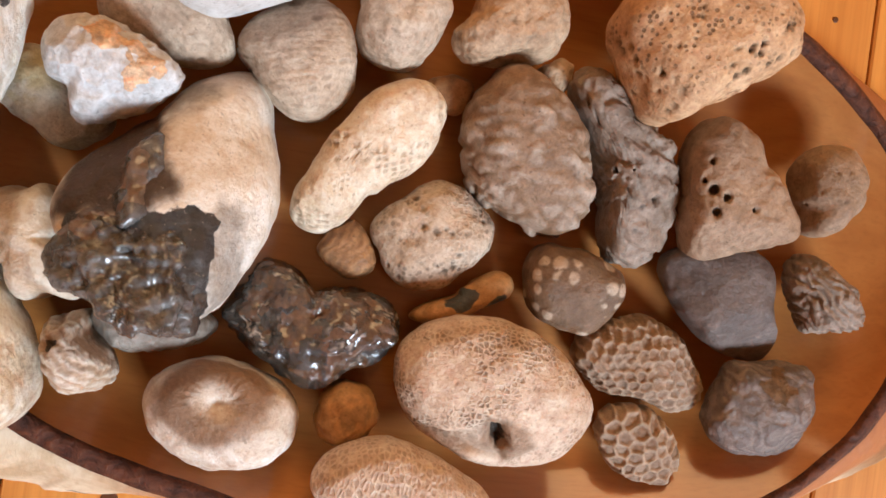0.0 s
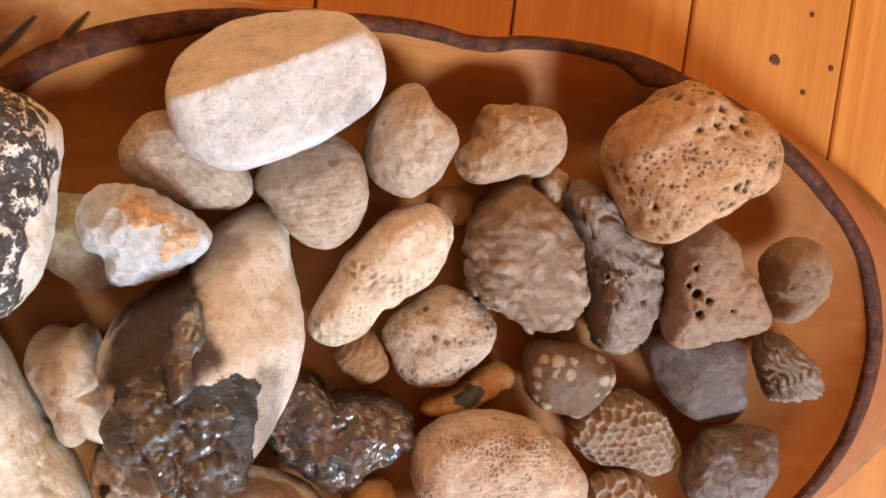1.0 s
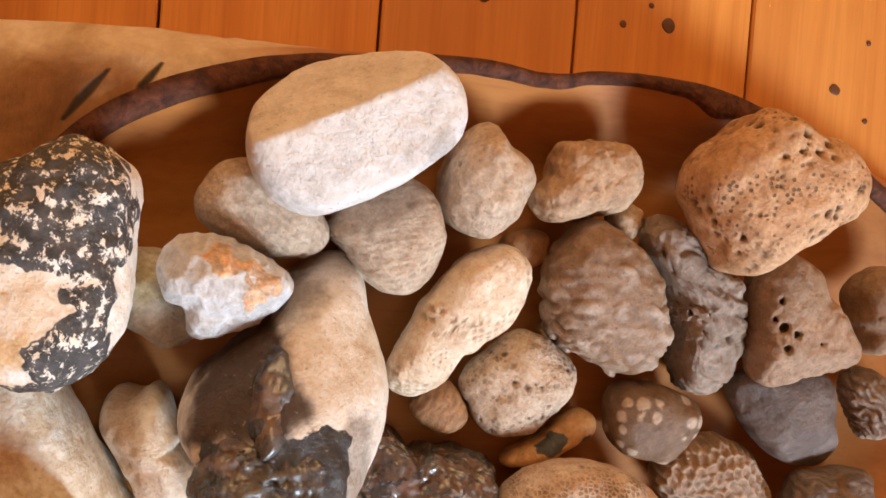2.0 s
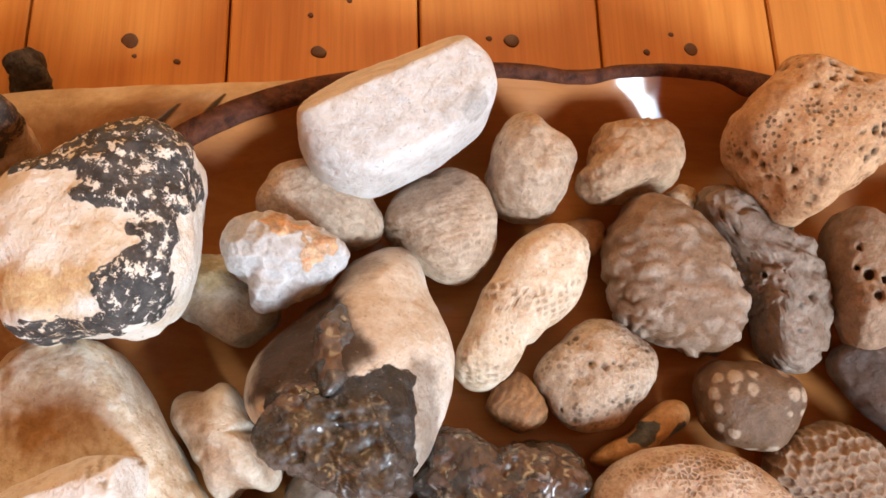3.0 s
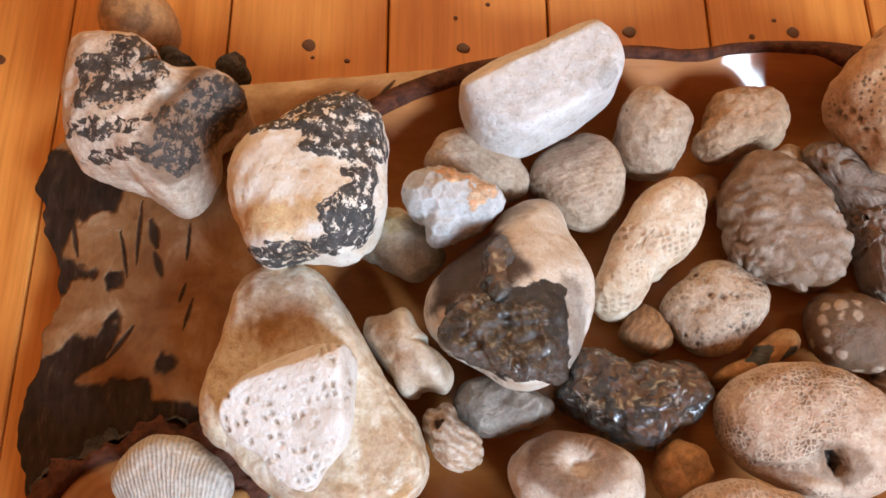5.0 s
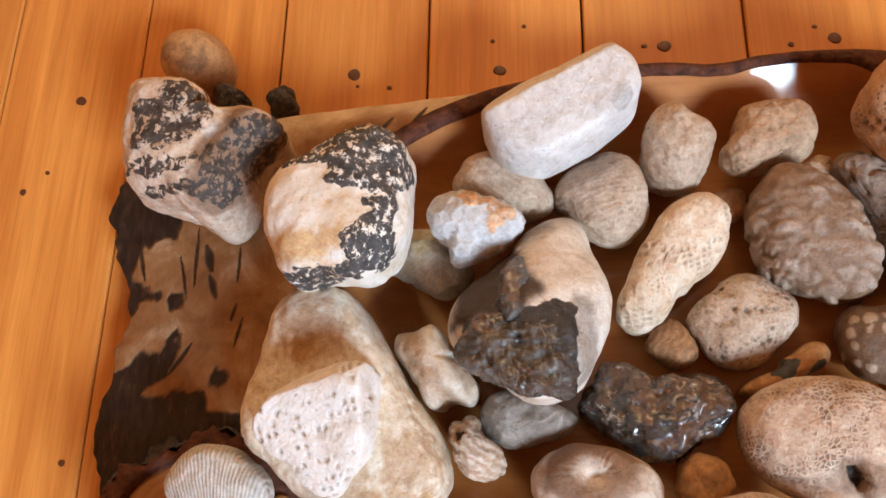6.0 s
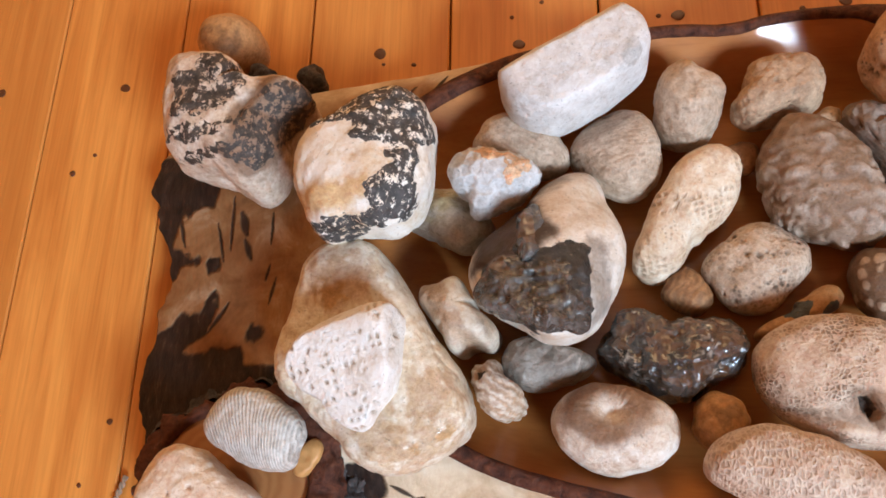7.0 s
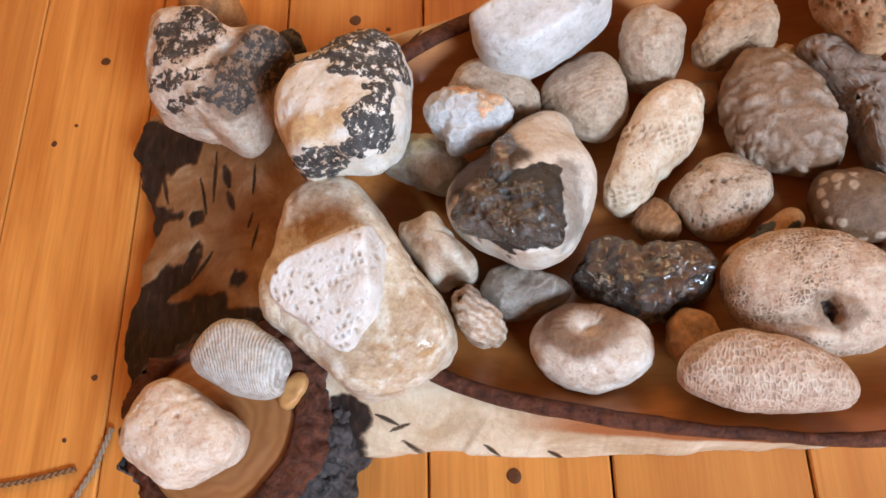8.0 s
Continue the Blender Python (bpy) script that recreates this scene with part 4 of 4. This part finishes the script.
stone("honeycomb_coral", (0.0926, 0.0058, 0.0400), 0.0100, (24, 20.5, 19.5, 18.5, 20, 22.5, 27, 27.5, 23.5, 21, 20, 19.5, 20, 22, 25, 25), m_honey,
      "small tan honeycomb coral with large cells",
      honeycomb(0.0076, 0.0016, 25, 0.8, 0.0, 0.2, 0.16), rough=0.8, box_z=0.7, seed=24)
stone("pebble", (0.1243, 0.0901, 0.0490), 0.0170, (25, 25, 27.5, 27, 27.5, 28.5, 33.5, 39.5, 33.5, 27, 24.5, 25, 27.5, 35.5, 45.5, 30), m_purple,
      "smooth purple-grey angular pebble with pale veins",
      craggy(0.026, 0.0010, 0.5), rough=0.5, box_xy=0.62, box_z=0.62, cuts=[((0.2, -0.6, 0.75), 19, 1.5), ((-0.6, -0.2, 0.75), 22, 1.5)], seed=25)
stone("fossil_wood", (0.1771, 0.0955, 0.0540), 0.0180, (17, 13.5, 13.5, 14, 15.5, 23, 27.5, 22.5, 17.5, 16, 16.5, 19.5, 19, 18, 20.5, 22), m_worm,
      "ribbed grey-brown stone like petrified wood",
      both(stripes((0.62, 1, 0.4), 0.0052, 0.0013, 0.3, 0.4), craggy(0.01, 0.0006, 0.0)), rough=0.9, seed=26)
stone("pebble", (0.1520, 0.0347, 0.0520), 0.0180, (24, 27.5, 31, 27, 24, 24, 29, 28.5, 29.5, 32.5, 30, 27, 25.5, 25, 24.5, 22.5), m_purple,
      "dark grey banded stone with a brown patch",
      patches([(-2,15,17,9)], 0.6, 0.006, 0.0008, stripes((0.15, 1, 0.6), 0.009, 0.0006, 0.5, 0.5)), rough=1.0, seed=27)
stone("lichen_rock", (-0.2563, 0.1529, 0.1025), 0.0356, (41.5, 43.5, 51, 48.5, 35, 31, 30.5, 35, 38, 40.5, 46, 51.5, 45.5, 50.5, 49, 43.5), m_bw,
      "large white rock with black and yellow patches",
      both(blotches([[(-33, 27), (-14, 37), (-12, 50), (11, 54), (31, 44), (40, 20), (42, 11), (32, 8), (28, -4), (26, -14), (31, -27), (29, -35), (22, -40), (12, -33), (3, -25), (1, -15), (6, -6), (14, 0), (8, 10), (1, 15), (-6, 14), (-11, 20), (-9, 28)],
                     [(-34, -43), (-30, -34), (-20, -30), (-8, -32), (5, -29), (15, -35), (9, -39), (-2, -48), (-20, -48)]],
                    [(0.85, [(-45, -14), (-33, -13), (-16, -10), (1, -6), (0, -20), (-12, -26), (-32, -31), (-44, -27)]), (0.5, [(-20, -28), (4, -28), (4, -42), (-14, -43)]), (0.3, [(-10, 10), (14, 10), (14, -2), (4, -8), (-10, -4)])],
                    (0.315, -0.47), 2.2, 3.2, 0.006, -0.0006, 0.0012), craggy(0.012, 0.0009, 0.0), pores(0.01, 0.001, 0.3, 0.2)), rough=1.2, grain=0.03, box_xy=0.62, box_z=0.62, tilt=(0, -0.15), seed=28)
stone("lichen_rock", (-0.3533, 0.2024, 0.0850), 0.0400, (60, 42, 20.5, 30, 36, 41, 51.5, 45.5, 40.5, 41, 45.5, 43, 45, 62.5, 55.5, 44.5), m_heart,
      "large heart-shaped rock mottled black and brown",
      both(blotches([[(-44, 32), (-33, 37), (-28, 46), (-16, 47), (-9, 40), (1, 37), (4, 26), (-1, 16), (-7, 8), (-24, 3), (-41, 6), (-41, 19)],
                     # a stripe of shade, painted in the dark lichen colour
                     [(-44, -2), (-28, -1), (-8, 0), (0, -5), (-11, -10), (-26, -15), (-42, -12)],
                     [(3, 1), (10, 9), (17, 19), (28, 24), (47, 20), (58, 11), (56, -1), (46, -10), (36, -21), (29, -32), (19, -39), (4, -34), (-5, -26), (1, -15)],
                     [(-32, -26), (-21, -19), (-2, -16), (6, -21), (-5, -24), (-22, -31), (-25, -35)]],
                    [(0.85, [(-3, 8), (16, 28), (60, 18), (56, -4), (33, -32), (27, -47), (4, -40), (-9, -22)]), (0.3, [(-44, 32), (-16, 47), (4, 30), (-7, 8), (-40, 4)])],
                    (0.53, -0.565), 2.2, 4.0, 0.006, -0.0004, 0.0012, dents=[(5, 5, [(4, 45), (20, 30), (14, 14), (2, 2), (-2, 8), (6, 20), (0, 34)])]), craggy(0.014, 0.0012, 0.0), pores(0.008, 0.0012, 0.3, 0.22)), rough=1.3, grain=0.03, box_xy=0.62, box_z=0.66, lumps=[((2, 36, 20), 12, -6)], seed=29)
stone("limestone_slab", (-0.2540, 0.0372, 0.0790), 0.0290, (48, 42, 40, 41.5, 46, 56, 69, 75, 74, 61, 54.5, 52.5, 53, 51, 45, 43, 43.5, 47, 58, 63, 64, 67, 69, 58), m_slab,
      "large smooth yellowish limestone slab with rusty stains",
      both(pores(0.0048, 0.0005, 0.5, 0.34, 1, 0.5), knobs(0.0065, 0.0008, (1, 1, 1), 0.25, 0.3), pores(0.007, 0.0009, 0.25, 0.22, 1), stain([(30,-44,26,22),(10,-50,27,14),(44,-24,27,16),(-10,46,28,18)], 1.1, 0.006, 0.55), stain([(34,-52,22,4),(48,-43,21,4),(-20,36,28,9)], 0.8, 0.004, 0.95)), rough=0.9, grain=0.03, box_xy=0.42, box_z=0.5, cuts=[((0.78, 0.45, 0.45), 42, 1.5), ((0, 0, 1), 26, 2)], seed=30)
stone("coral_stone", (-0.2549, 0.0303, 0.1155), 0.0205, (26, 27.5, 31.5, 38.5, 35, 31, 26.5, 25, 24.5, 25.5, 28, 30.5, 34, 32.5, 28.5, 26, 25, 29.5, 33.5, 34.5, 28.5, 26.5, 26.5, 26), m_white,
      "white coral fragment with pits lying on the slab",
      both(rows_of_pits(0.0042, 0.0050, 0.0012, 20, 0.5, 0.26, 0.0, 0.9, 0.2), pores(0.008, 0.001, 0.3, 0.16)), rough=0.5, box_xy=0.42, box_z=0.5, cuts=[((-0.10, -0.32, 1), 13, 1.2), ((-0.3, 0.78, 0.55), 25, 1.2), ((0.97, 0.1, 0.2), 27, 1.0)], seed=31)
stone("fossil_shell", (-0.2077, 0.0703, 0.0555), 0.0319, (12, 13, 12.5, 15.5, 24, 25, 28.5, 25.5, 18.5, 15, 15, 16.5, 25.5, 27, 32.5, 28), m_shell,
      "folded cream and tan shell-like stone",
      stripes((1, 0.55, 0.2), 0.024, 0.0030, 0.6, 0.06, fine=0.02), rough=0.4, box_xy=0.68, tilt=(0, -0.35), seed=32)
stone("fossil_stone", (-0.1845, 0.0242, 0.0600), 0.0300, (14, 10.5, 9.5, 11.5, 17.5, 16, 17.5, 15.5, 13, 12, 12.5, 14, 17.5, 18.5, 19.5, 18.5), m_shell,
      "small tan wrinkled stone with a hole",
      # the hole is sunk, and its shade painted in dark
      both(stripes((0.6, 1, 0.1), 0.0050, 0.0008, 0.75, 0.12, fine=0.3), patches([(-8,6,29,4.5)], 0.2, 0.01, 0.005)), rough=1.0, seed=33)
stone("pebble", (-0.1572, 0.0416, 0.0510), 0.0190, (29, 20, 16, 15, 16, 16.5, 20, 23.5, 24.5, 23.5, 21.5, 18, 15.5, 15.5, 17.5, 24.5), m_greyshine,
      "grey rough pebble beside the black chert",
      craggy(0.016, 0.0014, 0.5), rough=1.2, seed=34)
stone("fossil_stone", (-0.1194, 0.0033, 0.0560), 0.0240, (34.5, 30.5, 26, 24, 24, 26, 29.5, 33.5, 35, 31.5, 28.5, 26, 26, 26.5, 30.5, 34.5), m_donut,
      "round cream stone with a dimple on top",
      dimple(-2, 7, 9, 0.0080, 1.9), rough=0.9, box_z=0.72, box_xy=0.72, seed=35)
stone("pebble", (-0.0622, 0.0070, 0.0475), 0.0175, (13.5, 13, 14.5, 14, 14, 14.5, 14, 13.5, 12.5, 14, 15, 17, 15.5, 14, 13.5, 12), m_rust,
      "small orange-brown blocky pebble",
      both(craggy(0.012, 0.0010, 0.0), stain([(4,4,17,8)], 0.8, 0.005, 0.5)), level=5, rough=1.2, box_xy=0.66, box_z=0.66, seed=36)
stone("coral_stone", (-0.0310, -0.0207, 0.0715), 0.0225, (38, 26.5, 21.5, 20, 21, 25, 30.5, 38.5, 44.5, 32.5, 25, 21.5, 21, 23.5, 30, 44.5), m_net,
      "long lens-shaped coral with netted pores",
      pores(0.008, 0.0008, 0.4, 0.2), rough=0.6, seed=37)
stone("fossil_shell", (-0.3190, 0.0017, 0.0850), 0.0200, (29, 24.5, 21.5, 21.5, 21, 22.5, 23.5, 25.5, 27.5, 24, 20.5, 19.5, 20.5, 25, 31.5, 29.5), m_fan,
      "grey-white fan-ribbed fossil on the log",
      fan_ribs(16, -85, 290), rough=0.7, box_xy=0.66, box_z=0.7, seed=38)
stone("coral_stone", (-0.3572, -0.0374, 0.0760), 0.0240, (39.5, 30.5, 26, 26, 29.5, 32.5, 31, 28.5, 30.5, 31, 27.5, 27, 30.5, 31, 32.5, 40), m_coral2,
      "cream coral stone lying on the branch cut",
      pores(0.008, 0.0016, 0.3, 0.2, 1), rough=0.9, box_xy=0.66, box_z=0.66, seed=39)
stone("pebble", (-0.3881, 0.2945, 0.0308), 0.0310, (24, 25, 24, 23, 24, 25, 24, 23, 24, 25, 24, 23), m_rust,
      "round reddish brown stone on the floor behind the log",
      stain([(6, -8, 28, 9), (-10, -4, 28, 6)], 0.9, 0.008, 0.5), level=5, seed=40)
boulder = [o for o in scene.objects if o.name == "chert_nodule"][0]
stone("chert_core", (-0.007, -0.034, 0.047), 0.0150, (29, 31, 26, 20, 18, 20, 24, 29, 30, 27, 22, 19, 20, 24, 32, 30), m_core,
      "glossy black broken chert core", both(craggy(0.013, 0.0042, 0.0), craggy(0.005, 0.0014, 0.5), patches([(-18, 16, 8, 10)], 0.7, 0.008)),
      rough=1.4, box_xy=0.55, box_z=0.5, tilt=(0, -0.4), cuts=[((0.1, 0.3, 1), 14, 1.0), ((-0.7, 0.2, 0.7), 21, 1.0), ((0.75, 0.1, 0.6), 22, 1.0)], seed=61, parent=boulder)
stone("chert_ridge", (-0.009, -0.002, 0.040), 0.0105, (9, 10, 13, 19, 21, 14, 10, 9, 10, 12, 14, 17, 16, 13, 11, 9), m_core,
      "dull grey brown chert ridge", both(craggy(0.012, 0.0022, 0.0), patches([(-6, 2, 6, 12)], 0.9, 0.006)),
      rough=1.4, level=5, box_xy=0.45, box_z=0.5, tilt=(0, -0.5), cuts=[((0.7, 0.2, 0.7), 9, 0.8), ((-0.8, 0.1, 0.6), 9, 0.8)], seed=62, parent=boulder)


# ---- loose bits on the floor ----
def bark_chip(at, radii, half, turn):
    d, faces = sphere(5)
    P, nor = stone_shape(d, half, radii, box_xy=0.6, box_z=0.6)
    P = P + nor * (0.004 * fbm(P, 0.012, 4, 77))[:, None]
    ob = part("bark_chip", mesh_from("bark_chip", P, faces, False), black_bark)
    ob.matrix_world = pose(*at, 0, 0, turn)
    return tagged(ob, "ragged blackish bark chunk behind the rocks", "bark chip", "bark chips")


bark_chip((-0.364, 0.268, 0.018), (11, 9, 13, 10, 12, 9, 12, 9), 0.019, 20)
bark_chip((-0.328, 0.266, 0.015), (13, 9, 10, 7, 12, 9, 11, 8), 0.016, 70)


def cord(points, radius, material, label):
    """A twisted two-strand cord along a smooth line."""
    ob = tagged(new("cord"), label, "cord", "cords on the floor")
    pts = np.array(points, float)
    t = np.linspace(0, len(pts) - 1, 160)
    mid = np.stack([np.interp(t, np.arange(len(pts)), pts[:, k]) for k in range(3)], 1)
    for k in range(12):
        mid[1:-1] = (mid[:-2] + 2 * mid[1:-1] + mid[2:]) / 4
    way = np.gradient(mid, axis=0)
    way /= np.linalg.norm(way, axis=1)[:, None]
    side = np.cross(way, (0, 0, 1))
    up = np.cross(side, way)
    length = np.concatenate([[0], np.cumsum(np.linalg.norm(np.diff(mid, axis=0), axis=1))])
    for strand in (0, math.pi):
        a = length / (radius * 5) * 2 * math.pi + strand
        core = mid + radius * 0.5 * (np.cos(a)[:, None] * side + np.sin(a)[:, None] * up)
        rings = []
        for j in range(7):
            b = 2 * math.pi * j / 7
            rings.append(core + radius * 0.62 * (math.cos(b) * side + math.sin(b) * up))
        verts = np.stack(rings, 1).reshape(-1, 3)
        faces = [(i * 7 + j, i * 7 + (j + 1) % 7, (i + 1) * 7 + (j + 1) % 7, (i + 1) * 7 + j) for i in range(159) for j in range(7)]
        part("strand", mesh_from("strand", verts, faces), material, ob)
    return ob


cord([(-0.60, -0.056, 0.002), (-0.524, -0.053, 0.002), (-0.499, -0.050, 0.002), (-0.468, -0.044, 0.002)], 0.0020, cord_mat, "thin brown twisted cord lying on the floor")
cord([(-0.50, -0.13, 0.002), (-0.468, -0.068, 0.002), (-0.454, -0.044, 0.002), (-0.444, -0.018, 0.004)], 0.0020, grey_cord_mat, "thin grey twisted cord beside the log")

# a chip of wood by the branch cut
d5, f5 = sphere(4)
P5, n5 = stone_shape(d5, 0.006, (12, 9, 7, 9, 12, 9, 7, 9), box_xy=0.6, box_z=0.6)
chip = part("wood_chip", mesh_from("wood_chip", P5 + n5 * (0.001 * fbm(P5, 0.006, 2, 5))[:, None], f5), wall_pine)
chip.matrix_world = pose(-0.296, -0.012, 0.056, 0, 0, 60)
tagged(chip, "small orange wood sliver beside the ribbed fossil", "wood chip")


# ---- knots in the boards ----
def knot_mesh(seed):
    d, faces = sphere(3)
    P, nor = stone_shape(d, 0.0006, (5, 4.4, 4, 4.6, 5, 4.3, 4.1, 4.7))
    P[:, :2] *= (1 + 0.15 * vnoise(P / 0.004, seed))[:, None]
    me = mesh_from("knot", P, faces)
    me.materials.append(knot_mat)
    return me


knots = [knot_mesh(k) for k in range(4)]
for k, (x, y, size) in enumerate(((-0.281, 0.300, 1.0), (-0.173, 0.296, 0.9), (-0.056, 0.308, 1.0), (0.058, 0.306, 0.9), (0.029, 0.303, 0.45), (0.046, 0.316, 0.35), (-0.070, 0.309, 0.4),
                                  (-0.155, 0.332, 0.35), (-0.178, 0.321, 0.35), (-0.254, 0.287, 0.4), (-0.278, 0.290, 0.3), (-0.172, -0.060, 0.95), (-0.532, 0.216, 0.55), (-0.498, 0.291, 0.85),
                                  (-0.465, 0.019, 0.5), (-0.481, -0.024, 0.35), (-0.615, 0.298, 0.8), (0.175, 0.282, 0.75), (0.199, 0.265, 0.4), (0.217, 0.283, 0.4), (0.197, 0.314, 0.35), (-0.515, 0.231, 0.35))):
    ob = new("knot", knots[k % 4])
    ob.parent = floor_slab
    ob.location, ob.scale = (x, y, 0.0002), (size, size * 1.1, 1)

# ---- floor boards ----
def board_mesh():
    bm = bmesh.new()
    bmesh.ops.create_cube(bm, size=1)
    for v in bm.verts:
        v.co = Vector((v.co.x * (PLANK - 0.0016), v.co.y * (Y1 - Y0), v.co.z * 0.02))
    bmesh.ops.bevel(bm, geom=[e for e in bm.edges if e.verts[0].co.z > 0 and e.verts[1].co.z > 0], offset=0.0012, segments=1, affect="EDGES")
    me = bpy.data.meshes.new("floor_board")
    bm.to_mesh(me)
    bm.free()
    me.materials.append(floor_pine)
    return me


board = board_mesh()
for k in range(-18, 21):
    ob = new("floor_board", board)
    ob.parent = floor_slab
    ob.location = ((k + 0.5) * PLANK, 0, -0.01)
